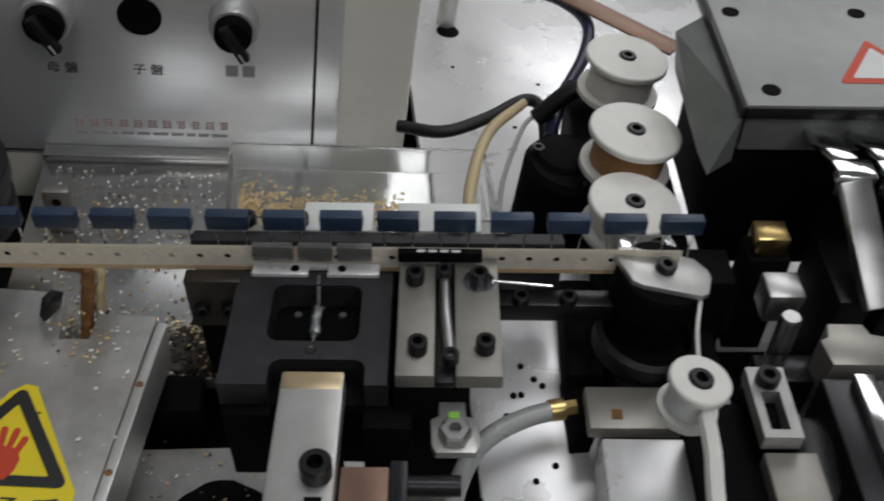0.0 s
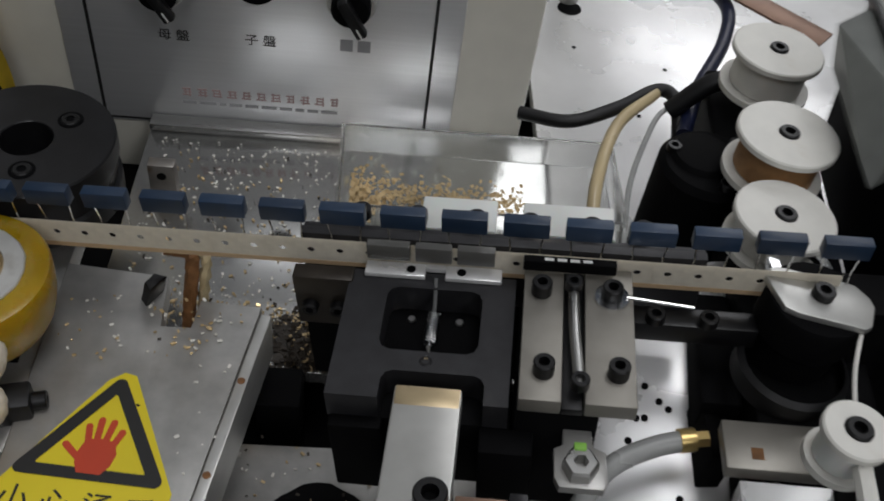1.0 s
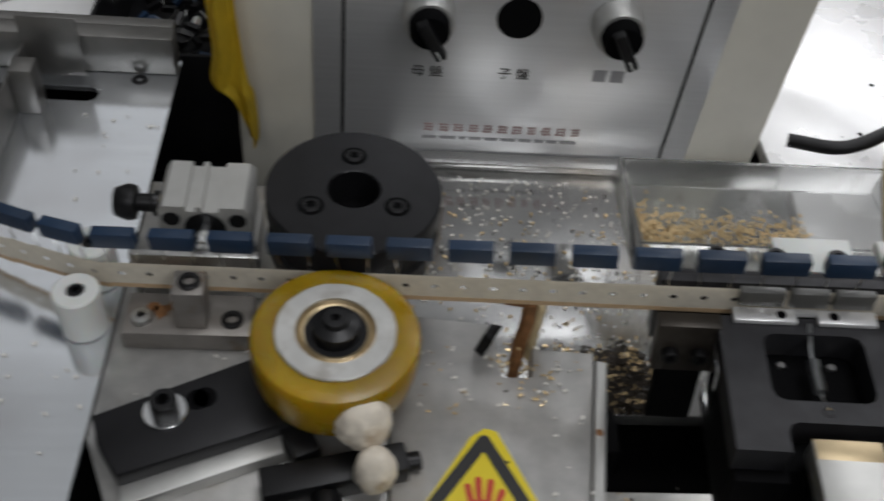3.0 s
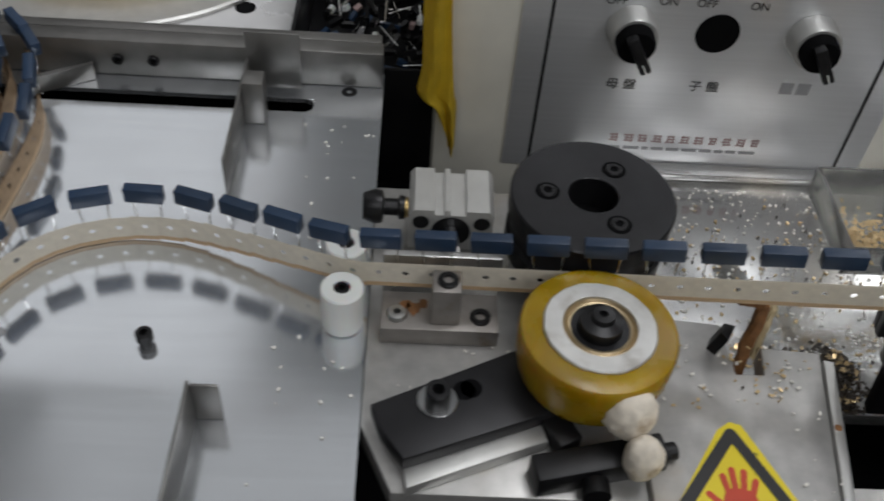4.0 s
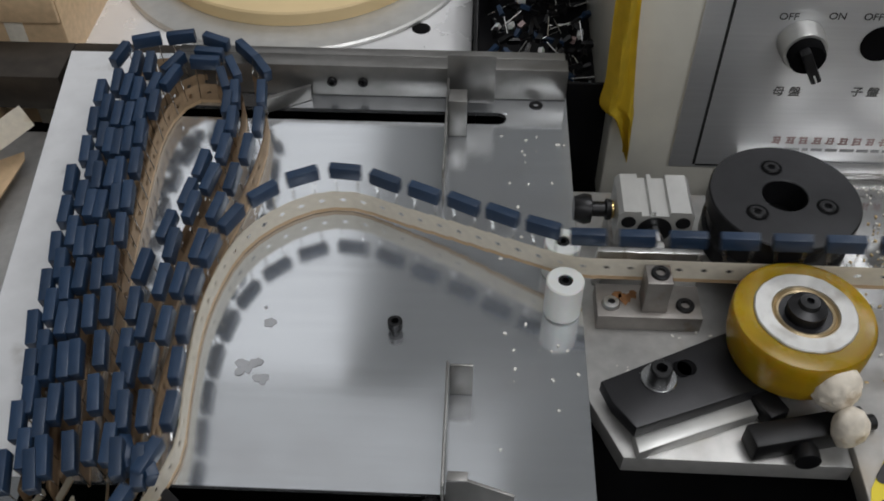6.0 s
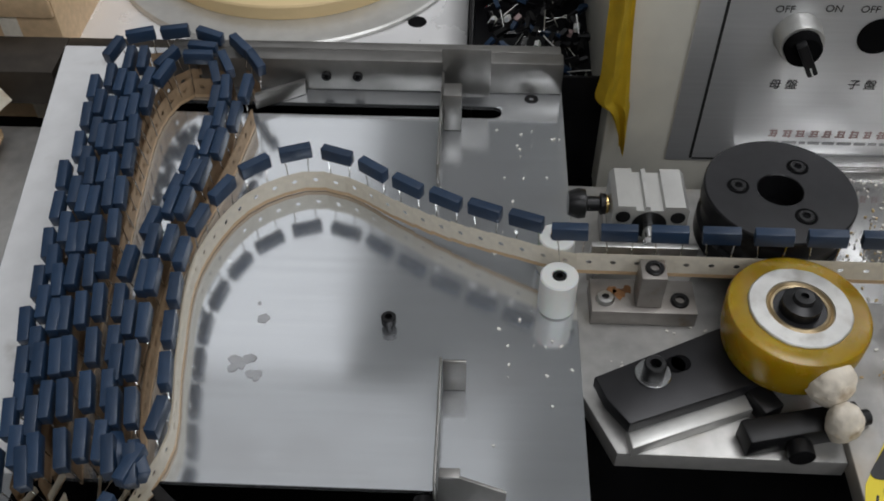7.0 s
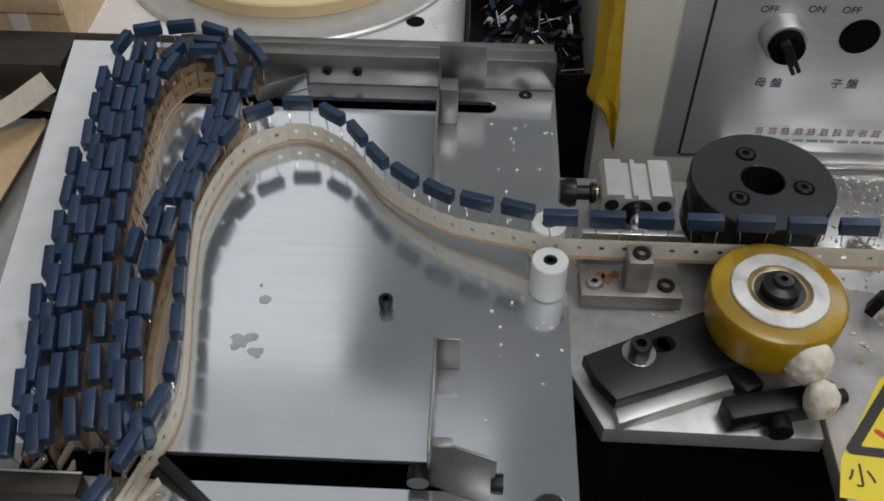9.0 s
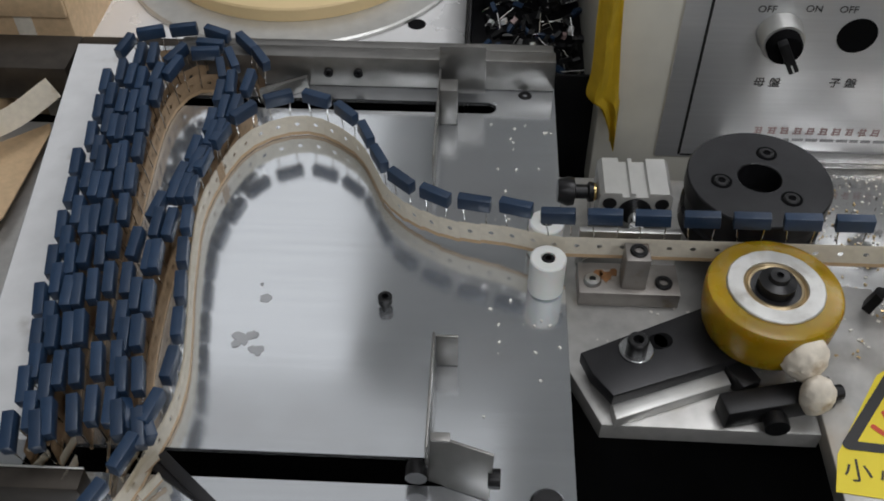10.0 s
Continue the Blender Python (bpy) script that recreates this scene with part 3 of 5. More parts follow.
bm_prism(bm, [(-0.3985, 0.2145), (-0.397, 0.2025), (-0.333, 0.2285), (-0.336, 0.2395)], 0.0003, 0.0073, bevel=0.0006)
part("spacer", bm, "alu", arm, "bright aluminium spacer")
bm = bmesh.new()
for a in (0, 1):
    bm_lathe(bm, [(0, 0.0004), (0.0052, 0.0004), (0.0052, 0), (0, 0)], 20, pose(-0.3715 + 0.003 * a, 0.2485 + 0.0012 * a, 0.0159))
part("slot", bm, "black", arm)
lathe_part("washer", "chrome", arm, [(0.004, 0), (0.004, 0.0014), (0.0090, 0.0014), (0.0094, 0.001), (0.0094, 0)], (-0.384, 0.242, 0.0161), 32)
screw(arm, -0.384, 0.242, 0.0173, 0.0058, 0.0085)
box_part("foot", "black", arm, -0.33, -0.296, 0.249, 0.272, 0.0003, 0.0074, 0.0005)

# cleaning holder with a cotton wad
hold = thing("wad_holder", "black clamp arm holding a cotton wad against the wheel", "clamp")
bm = bmesh.new()
bm_box(bm, -0.022, 0.040, -0.007, 0.007, 0.0003, 0.0145, 0.0015, pose(-0.32, 0.2155, 0, 0, 0, 13))
part("bar", bm, "black_oxide", hold)
bm = bmesh.new()
bm_box(bm, -0.006, 0.006, -0.013, 0.013, 0.0003, 0.0115, 0.001, pose(-0.329, 0.2375, 0, 0, 0, 28))
part("link", bm, "black_oxide", hold)
lathe_part("knob", "black_oxide", hold, [(0, 0), (0.006, 0), (0.0065, 0.002), (0.0065, 0.008), (0.004, 0.0085), (0, 0.0075)], (-0.314, 0.2085, 0.0075), 20, m=pose(0, 0, 0, 90, 0, 0))
s = screw(hold, -0.281, 0.2245, 0.0075, 0.0042, 0.006)
s.matrix_basis = pose(-0.281, 0.2245, 0.0075, 0, 90, 13)
wad = thing("cotton_wad", "stained white cotton wad on the clamp arm", "cotton")
for cx, cy, cz, r, h in ((-0.3005, 0.2305, 0.0310, 0.0120, 1.25), (-0.2945, 0.2135, 0.0205, 0.0088, 1.5)):
    bm = bmesh.new()
    bmesh.ops.create_icosphere(bm, subdivisions=4, radius=r)
    for v in bm.verts:
        n = v.co.normalized()
        v.co = v.co * (1 + 0.11 * noise.fractal(n * 1.1 + Vector((cx * 90, 0, 0)), 0.8, 2, 2) + 0.035 * math.sin(22 * n.z + 6 * noise.noise(n * 2.5)) * (1 - n.z * n.z))
        v.co.z *= h
    part("lump", bm, "cotton", wad, m=pose(cx, cy, cz))

BASE = Matrix()
# brush that wipes the tape
brush = thing("brush_holder", "rusty bent scraper strip in a slot of the plate", "scraper")
bend = smooth_path([(-0.188, 0.288, 0.030), (-0.177, 0.288, 0.028), (-0.176, 0.285, 0.018), (-0.178, 0.282, 0.000), (-0.179, 0.276, -0.015)], 5)
bm = bmesh.new()
bm_tube(bm, bend, 0.0034, 8)
for v in bm.verts:
    v.co += 0.0012 * noise.noise_vector(v.co * 260)
part("strip", bm, "rust", brush)
bm = bmesh.new()
bm_tube(bm, [p + Vector((0.006, 0.002, -0.002)) for p in bend[4:18]], 0.0026, 8)
for v in bm.verts:
    v.co += 0.0018 * noise.noise_vector(v.co * 300)
part("residue", bm, "amber_hose", brush, "amber glue residue")
bm = bmesh.new()
bm_prism(bm, [(-0.006, -0.002), (0.006, -0.002), (0.003, 0.0035), (-0.004, 0.003)], -0.02, 0.014, pose(-0.1955, 0.279, 0.004, 14, 4, 60), 0.0005)
part("shim", bm, "black_oxide", brush)

# ---------------------------------------------------------------- control box
PY = 0.478
cbox = thing("control_box", "cream control box with a brushed front panel and two selector knobs", "control box", m=pose(0.045, PY, -0.0545))
box_part("housing", "cream", cbox, -0.3825, -0.037, 0.003, 0.25, -0.0453, 0.30, 0.004)
box_part("front_panel", "panel", cbox, -0.334, -0.086, 0, 0.0026, 0.0, 0.30, 0.0008, "brushed steel front panel")
for name, x0, x1, z0, z1 in (("border_line", -0.3170, -0.3150, 0.003, 0.30), ("border_line", -0.1045, -0.1025, 0.006, 0.30), ("border_line", -0.3148, -0.1047, 0.002, 0.0035)):
    box_part(name, "ink", cbox, x0, x1, -0.0004, -0.0001, z0, z1, 0)
for x in (-0.2668, -0.1555):
    kn = lathe_part("selector_knob", "alu", cbox, [(0.0155, 0), (0.0155, 0.003), (0.0148, 0.004), (0.0148, 0.013), (0.0138, 0.0148), (0.012, 0.0148), (0.012, 0.012), (0, 0.012)], (x, -0.0003, 0.114), 48, "knurled aluminium bezel", m=pose(0, 0, 0, 90, 0, 0))
    lathe_part("cap", "black", kn, [(0.0117, 0.011), (0.0117, 0.021), (0.0105, 0.023), (0, 0.023)], n=32, m=pose(0, 0, 0, 90, 0, 0))
    bm = bmesh.new()
    bm_box(bm, -0.0034, 0.0034, -0.0295, -0.0225, -0.0155, 0.0105, 0.0012, pose(0, 0, 0, 0, -30, 0))
    ptr = part("pointer", bm, "black_oxide", kn)
    bm = bmesh.new()
    bm_box(bm, -0.0005, 0.0005, -0.02985, -0.02955, -0.0145, -0.008, 0, pose(0, 0, 0, 0, -30, 0))
    part("pointer_mark", bm, "poly", ptr, "white pointer mark")
lathe_part("empty_hole", "black", cbox, [(0, 0.0006), (0.0135, 0.0006), (0.0135, 0), (0, 0)], (-0.2135, -0.0001, 0.1125), 36, m=pose(0, 0, 0, 90, 0, 0))
for body, x, z in (("OFF", -0.279, 0.1315), ("ON", -0.248, 0.1325), ("OFF", -0.225, 0.1325), ("ON", -0.193, 0.1325)):
    lettering(body, 0.0072, "ink", cbox, pose(x, -0.0003, z, 90, 0, 0))
for body, x, z in (("母 盤", -0.265, 0.0715), ("子 盤", -0.2115, 0.0725)):
    lettering(body, 0.0087, "ink", cbox, pose(x, -0.0003, z, 90, 0, 0))
box_part("label_bar", "grey_ink", cbox, -0.162, -0.154, -0.0004, -0.0001, 0.0705, 0.079, 0)
box_part("label_bar", "grey_ink", cbox, -0.151, -0.143, -0.0004, -0.0001, 0.0705, 0.079, 0)
rn = random.Random(21)
for k in range(11):  # a row of unreadable characters, each a cluster of short bars
    x, w, h = -0.2640 + 0.0096 * k, 0.0068, 0.0072
    bm = bmesh.new()
    for q in range(3):
        zz = 0.0248 + h * (q + 0.3) / 3
        bm_box(bm, x + rn.uniform(0, 0.0014), x + w - rn.uniform(0, 0.0014), -0.0004, -0.0001, zz, zz + 0.0009)
    for q in range(2):
        xx = x + w * (q + rn.uniform(0.25, 0.6)) / 2
        bm_box(bm, xx, xx + 0.0009, -0.00045, -0.0001, 0.0248 + rn.uniform(0, 0.002), 0.0248 + h - rn.uniform(0, 0.0012))
    part("name_bar", bm, "redbar", cbox, "faded red lettering bars" if k == 0 else "")
x = -0.2640
while x < -0.165:
    w = rn.uniform(0.004, 0.011)
    box_part("name_bar_small", "grey_ink", cbox, x, min(x + w, -0.160), -0.0004, -0.0001, 0.0188, 0.0210, 0)
    x += w + 0.0022

BASE = pose(0.0478, -0.0108, 0)
# yellow cloth between the box and the bin
cloth = thing("yellow_cloth", "folded yellow cloth hanging beside the control box", "cloth")
bm = bmesh.new()
near = smooth_path([(x, 0, z) for x, z in [(-0.397, 0.11), (-0.396, 0.066), (-0.395, 0.03), (-0.397, 0.010), (-0.386, 0.001), (-0.378, -0.018), (-0.3755, -0.032)]], 4)
far = smooth_path([(x, 0, z) for x, z in [(-0.381, 0.11), (-0.379, 0.066), (-0.376, 0.03), (-0.374, 0.012), (-0.372, 0.003), (-0.371, -0.018), (-0.371, -0.036)]], 4)
rows = []
for j, (a, b) in enumerate(zip(near, far)):
    rows.append([bm.verts.new((a.x + (b.x - a.x) * u / 8, 0.478 + 0.004 * math.sin(1.1 * u + 0.25 * j) - 0.006 * math.sin(math.pi * u / 8), a.z + (b.z - a.z) * u / 8)) for u in range(9)])
for a, b in zip(rows, rows[1:]):
    for u in range(8):
        bm.faces.new((a[u], a[u + 1], b[u + 1], b[u]))
bmesh.ops.solidify(bm, geom=bm.faces[:], thickness=0.001)
part("sheet", bm, "cloth", cloth)

# ---------------------------------------------------------------- behind the table
platform = thing("rear_platform", "pale metal platform behind the table", "platform")
box_part("top", "white_sheet", platform, -0.92, -0.488, 0.553, 0.93, -0.045, -0.035, 0.001)
lathe_part("hole", "black", platform, [(0, 0.0004), (0.008, 0.0004), (0.008, 0), (0, 0)], (-0.531, 0.634, -0.035), 24)
turn = thing("turntable", "grey turntable plate with a round beige board on it", "turntable", m=pose(-0.652, 0.753, -0.0348))
lathe_part("plate", "alu", turn, [(0, 0.0045), (0.161, 0.0045), (0.163, 0.003), (0.163, 0.0003), (0, 0.0003)], n=96)
lathe_part("board", "wood", turn, [(0, 0.0175), (0.132, 0.0175), (0.1335, 0.016), (0.1335, 0.0048), (0, 0.0048)], (0, 0.006, 0), 96, "round beige fibreboard")

waste = thing("waste_bin", "black plastic bin full of cut leads and scrap", "bin")
box_part("wall", "bin", waste, -0.486, -0.483, 0.515, 0.72, -0.0998, 0.0, 0.0008)
box_part("wall", "bin", waste, -0.378, -0.375, 0.515, 0.72, -0.0998, 0.0, 0.0008)
box_part("wall", "bin", waste, -0.4828, -0.3782, 0.515, 0.518, -0.0998, 0.0, 0.0008)
box_part("wall", "bin", waste, -0.4828, -0.3782, 0.717, 0.72, -0.0998, 0.0, 0.0008)
box_part("bottom", "bin", waste, -0.4828, -0.3782, 0.5182, 0.7168, -0.0998, -0.05, 0.0008)
scrap = thing("scrap", "cut wire leads and rejected parts in the bin", "scrap", kind="stuff")
for mat, n, lx in (("lead", 60, 0.02), ("black_oxide", 90, 0.011), ("poly", 8, 0.008), ("redbar", 4, 0.006), ("cap", 16, 0.009)):
    bm = bmesh.new()
    for i in range(n):
        th = 0.0004 if mat == "lead" else 0.002
        bm_box(bm, -lx / 2, lx / 2, -th, th, -th, th, 0, pose(rng.uniform(-0.473, -0.389), rng.uniform(0.525, 0.71), -0.046 + rng.uniform(0, 0.012), rng.uniform(-30, 30), rng.uniform(-30, 30), rng.uniform(0, 180)))
    part("pieces", bm, mat, scrap)

# left of the table
tray = thing("side_tray", "dark steel tray beside the table", "tray")
box_part("back_bar", "brown_steel", tray, -1.02, -0.792, 0.507, 0.552, -0.03, 0.0, 0.001, "dark brown back bar")
box_part("back_bar_end", "brown_steel", tray, -0.7918, -0.64, 0.5385, 0.552, -0.03, 0.0, 0.001)
box_part("bottom", "zinc", tray, -1.02, -0.79, 0.0, 0.5068, -0.06, -0.052, 0.001)
carton = thing("carton", "brown cardboard carton behind the tray", "box")
box_part("side", "kraft", carton, -0.9, -0.81, 0.575, 0.75, -0.0995, 0.03, 0.001)
box_part("tape_seam", "tape", carton, -0.857, -0.842, 0.5742, 0.5748, -0.0995, 0.03, 0.0001, "pale strip of packing tape")
box_part("flap", "kraft", carton, -0.8995, -0.8105, 0.5705, 0.574, 0.004, 0.0298, 0.0006)
lip = thing("front_lip", "dark steel lip at the front corner of the table", "plate")
box_part("lip", "brown_steel", lip, -0.78, -0.660, 0.143, 0.1548, TZ + 0.0003, TZ + 0.016, 0.0008)
# brighter steel strip puts the shine along the lip's top edge
box_part("bright_edge", "lever", lip, -0.78, -0.660, 0.1535, 0.1548, TZ + 0.0163, TZ + 0.0172, 0.0003, "bright strip for the lip's shining edge")
blades = thing("scraper_strips", "two thin dark steel strips at the end of the bundle", "strip")
for dx, a in ((0, -32), (0.01, -40)):
    bm = bmesh.new()
    bm_box(bm, 0, 0.05, -0.003, 0.003, 0.0003, 0.0016, 0.0003, pose(-0.64 + dx, 0.172, TZ + (0.002 if dx else 0), 0, 0, a))
    part("strip", bm, "disc", blades)

BASE = Matrix()
# ---------------------------------------------------------------- capacitors and tape
P = 0.0265
CAPW, CAPT, CAP0, CAP1, TAPEH = 0.0197, 0.0059, 0.0285, 0.0372, 0.0157
bm = bmesh.new()
bm_box(bm, -CAPW / 2, CAPW / 2, -CAPT / 2, CAPT / 2, CAP0, CAP1, 0.0005)
CAP_BODY = mesh_of("body", bm, "cap")


def lead_mesh(x):
    bm = bmesh.new()
    bm_tube(bm, [Vector((x, 0, CAP0 + 0.001)), Vector((x, -0.0004, CAP0 - 0.003)), Vector((x * 0.92, -0.0009, 0.019)), Vector((x * 0.92, -0.0009, 0.004))], 0.00042, 6)
    return mesh_of("lead", bm, "lead")


LEADS = [lead_mesh(-0.0072), lead_mesh(0.0072)]


def capacitor(m, group, label):
    ob = new("capacitor")
    ob.empty_display_size = 0.01
    ob.matrix_basis = m
    tagged(ob, label, "capacitor", group)
    for name, me in (("body", CAP_BODY), ("lead", LEADS[0]), ("lead", LEADS[1])):
        o = new(name, me)
        o.parent = ob
    return ob


def tape_mesh(paper):
    """Half a pitch of tape with one round sprocket hole: white paper in front, a kraft strip along the foot."""
    bm = bmesh.new()
    w, t, n = P / 2 + 0.0002, 0.0004, 16
    zc, r = TAPEH / 2 + 0.0012, 0.0017
    for yy in (-t, t):
        ring = [bm.verts.new((r * math.cos(2 * math.pi * i / n), yy, zc + r * math.sin(2 * math.pi * i / n))) for i in range(n)]
        outer = []
        for i in range(n):
            c, s = math.cos(2 * math.pi * i / n), math.sin(2 * math.pi * i / n)
            up = (TAPEH - zc) if s > 0 else zc - 0.0024
            k = 1 / max(abs(c), abs(s))
            outer.append(bm.verts.new((w / 2 * c * k, yy, zc + up * s * k)))
        for i in range(n):
            j = (i + 1) % n
            bm.faces.new((ring[i], ring[j], outer[j], outer[i]))
    me = mesh_of("tape_segment", bm, paper)
    bm = bmesh.new()
    bm_box(bm, -w / 2, w / 2, -0.00055, 0.00055, 0, 0.0026)
    return me, mesh_of("kraft_edge", bm, "kraft")


TAPE_SEG, TAPE_FOOT = tape_mesh("tape")
# the bundle's tape takes the darker copy, as if in shade
BUNDLE_SEG = tape_mesh("shaded_tape")[0]


def tape_segment(parent, m=None, mesh=TAPE_SEG):
    ob = new("tape_segment", mesh)
    ob.parent = parent
    foot = new("kraft_edge", TAPE_FOOT)
    foot.parent = ob
    if m is not None:
        ob.matrix_basis = m
    return ob


# plan of the growing loop at five times, from the nip of the rollers to its lower end
LOOP_A = [(-0.407, 0.312), (-0.439, 0.325), (-0.471, 0.335), (-0.504, 0.335), (-0.537, 0.321), (-0.559, 0.292), (-0.572, 0.250), (-0.577, 0.210), (-0.574, 0.176), (-0.580, 0.145)]
LOOP_B = [(-0.409, 0.316), (-0.442, 0.334), (-0.477, 0.348), (-0.512, 0.358), (-0.543, 0.345), (-0.571, 0.311), (-0.580, 0.260), (-0.579, 0.210), (-0.577, 0.178), (-0.585, 0.150)]
LOOP_C = [(-0.409, 0.313), (-0.446, 0.329), (-0.478, 0.350), (-0.509, 0.374), (-0.540, 0.383), (-0.574, 0.362), (-0.594, 0.311), (-0.588, 0.245), (-0.579, 0.190), (-0.586, 0.155)]
LOOP_D = [(-0.408, 0.311), (-0.446, 0.326), (-0.484, 0.356), (-0.514, 0.396), (-0.548, 0.413), (-0.582, 0.393), (-0.597, 0.335), (-0.592, 0.281), (-0.578, 0.194), (-0.586, 0.150)]
LOOP_E = [(-0.408, 0.311), (-0.445, 0.321), (-0.480, 0.347), (-0.507, 0.398), (-0.545, 0.422), (-0.582, 0.402), (-0.598, 0.345), (-0.593, 0.285), (-0.579, 0.203), (-0.585, 0.154)]
LOOPS = [(-0.001, LOOP_A), (4.5, LOOP_A), (5.5, LOOP_B), (7.5, LOOP_C), (9.0, LOOP_D), (10.0, LOOP_E)]
LINE_Y, LINE_Z, NIP = 0.309, 0.0072, -0.375
LEAN = 6.6  # degrees by which the straight run climbs


def loop_at(t):
    for (ta, a), (tb, b) in zip(LOOPS, LOOPS[1:]):
        if t <= tb + 1e-6:
            f = (t - ta) / (tb - ta)
            return [((1 - f) * p[0] + f * q[0], (1 - f) * p[1] + f * q[1]) for p, q in zip(a, b)]
    return LOOPS[-1][1]


def way(points, n=10):
    """A smooth way through points, with its running length."""
    pts = smooth_path(points, n)
    s = [0]
    for a, b in zip(pts, pts[1:]):
        s.append(s[-1] + (b - a).length)
    return pts, np.array(s)


def track(t):
    a, b = old(NIP + 0.03, LINE_Y, LINE_Z), old(NIP, LINE_Y, LINE_Z)
    lp = loop_at(t)
    low = TZ + 0.0006
    zs = [low + 0.009, low + 0.0045, low + 0.0012] + [low] * 7
    pts, s = way([a, b] + [(x, y, z) for (x, y), z in zip(lp, zs)] + [(-0.60, 0.11, low), (-0.63, 0.05, low)])
    return pts[10:], s[10:] - s[10]


ENTRY = 0.1185  # where the tape rises out of the machine, along its line


def along(s, tr, lean=0.0):
    pts, ss = tr
    i = min(max(int(np.searchsorted(ss, s)), 1), len(ss) - 1)
    f = (s - ss[i - 1]) / (ss[i] - ss[i - 1])
    p = pts[i - 1].lerp(pts[i], f)
    d = pts[min(i + 1, len(pts) - 1)] - pts[max(i - 2, 0)]
    return pose(p.x, p.y, p.z, 0, 0, math.degrees(math.atan2(d.y, d.x))) @ pose(0, 0, 0, 0, lean, 0)


def tape_pose(s, tr):
    """Pose of a piece at length s: up out of the machine, along the straight run, then round the loop."""
    if s < 0:
        x = NIP - s
        if x <= ENTRY:
            return LEVEL @ pose(x, LINE_Y, LINE_Z, 0, 0, 180)
        return LEVEL @ pose(ENTRY + min(x - ENTRY, 0.004), LINE_Y, LINE_Z - min(6 * (x - ENTRY), 0.075), 0, 0, 180)
    return along(s, tr, LEAN * max(0, 1 - s / 0.08))


BEATS = [round(0.37 + 0.47 * k, 3) for k in range(21)]  # middle of each feeding step


def fed(t):
    """Length of tape fed by t: half a pitch at every beat, in quick steps."""
    return P / 2 * sum(min(1, max(0, (t - b + 0.06) / 0.12)) for b in BEATS)


TIMES = sorted({0.0, 10.0} | {round(b - 0.06, 3) for b in BEATS} | {round(b + 0.06, 3) for b in BEATS})

# the bundle of finished tape that lies folded on the table
bundle = thing("tape_bundle", "folded lanes of finished paper tape lying side by side", "tape")
rb = random.Random(11)
LANES = [  # plan of each lane; the two inner ones turn round at the back and come forward again
    [(-0.681, 0.431), (-0.676, 0.370), (-0.670, 0.315), (-0.662, 0.260), (-0.652, 0.201), (-0.645, 0.152)],
    [(-0.675, 0.445), (-0.670, 0.387), (-0.665, 0.330), (-0.658, 0.272), (-0.649, 0.216), (-0.642, 0.165)],
    [(-0.667, 0.466), (-0.665, 0.404), (-0.660, 0.346), (-0.655, 0.293), (-0.647, 0.235), (-0.639, 0.183), (-0.632, 0.154)],
    [(-0.659, 0.464), (-0.657, 0.405), (-0.653, 0.348), (-0.649, 0.299), (-0.642, 0.241), (-0.634, 0.188), (-0.629, 0.161)],
    [(-0.619, 0.164), (-0.627, 0.195), (-0.636, 0.255), (-0.642, 0.306), (-0.649, 0.365), (-0.652, 0.422), (-0.647, 0.460), (-0.631, 0.478), (-0.612, 0.477), (-0.598, 0.456), (-0.594, 0.424), (-0.596, 0.388), (-0.601, 0.357), (-0.609, 0.329), (-0.611, 0.277), (-0.606, 0.212), (-0.595, 0.159)],
    [(-0.612, 0.168), (-0.617, 0.197), (-0.627, 0.255), (-0.636, 0.309), (-0.642, 0.363), (-0.646, 0.423), (-0.640, 0.454), (-0.629, 0.466), (-0.615, 0.465), (-0.605, 0.448), (-0.601, 0.423), (-0.603, 0.388), (-0.608, 0.350), (-0.616, 0.304), (-0.618, 0.279), (-0.617, 0.255), (-0.612, 0.223), (-0.603, 0.168)],
    [(-0.584, 0.436), (-0.588, 0.410), (-0.592, 0.380), (-0.598, 0.352), (-0.602, 0.329), (-0.605, 0.278), (-0.599, 0.212), (-0.586, 0.158)],
    [(-0.682, 0.473), (-0.675, 0.491), (-0.655, 0.497), (-0.628, 0.499), (-0.600, 0.486), (-0.581, 0.462)],
]
# where the three inner lanes lie before the growing loop has pushed them aside
EARLY = {
    4: LANES[4][:9] + [(-0.597, 0.458), (-0.590, 0.425), (-0.587, 0.390), (-0.590, 0.355), (-0.596, 0.325), (-0.600, 0.270), (-0.602, 0.212), (-0.595, 0.159)],
    5: LANES[5][:9] + [(-0.603, 0.449), (-0.594, 0.421), (-0.596, 0.388), (-0.602, 0.348), (-0.607, 0.303), (-0.611, 0.277), (-0.610, 0.252), (-0.608, 0.222), (-0.603, 0.168)],
    6: [(-0.573, 0.436), (-0.568, 0.410), (-0.568, 0.380), (-0.571, 0.345), (-0.578, 0.312), (-0.586, 0.266), (-0.591, 0.212), (-0.586, 0.158)],
}
PUSHED = [(0, 0.0), (5.2, 0.0), (6.5, 0.6), (8.0, 1.0), (10.0, 1.0)]  # time, share of the push


def lane_way(index, share=1.0):
    late = LANES[index]
    early = EARLY.get(index, late)
    return way([(a[0] + share * (b[0] - a[0]), a[1] + share * (b[1] - a[1]), TZ + 0.0005) for a, b in zip(early, late)])


def lean_back(m):
    """The parts lean back a little, facing up along their lane."""
    return m @ pose(0, 0, 0.033) @ pose(0, 0, 0, 0, -11 * m.col[0].y, 0) @ pose(0, 0, -0.033)


LANE_PIECES = []  # thing, lane, share of the lane's length, turn of its own, whether it leans
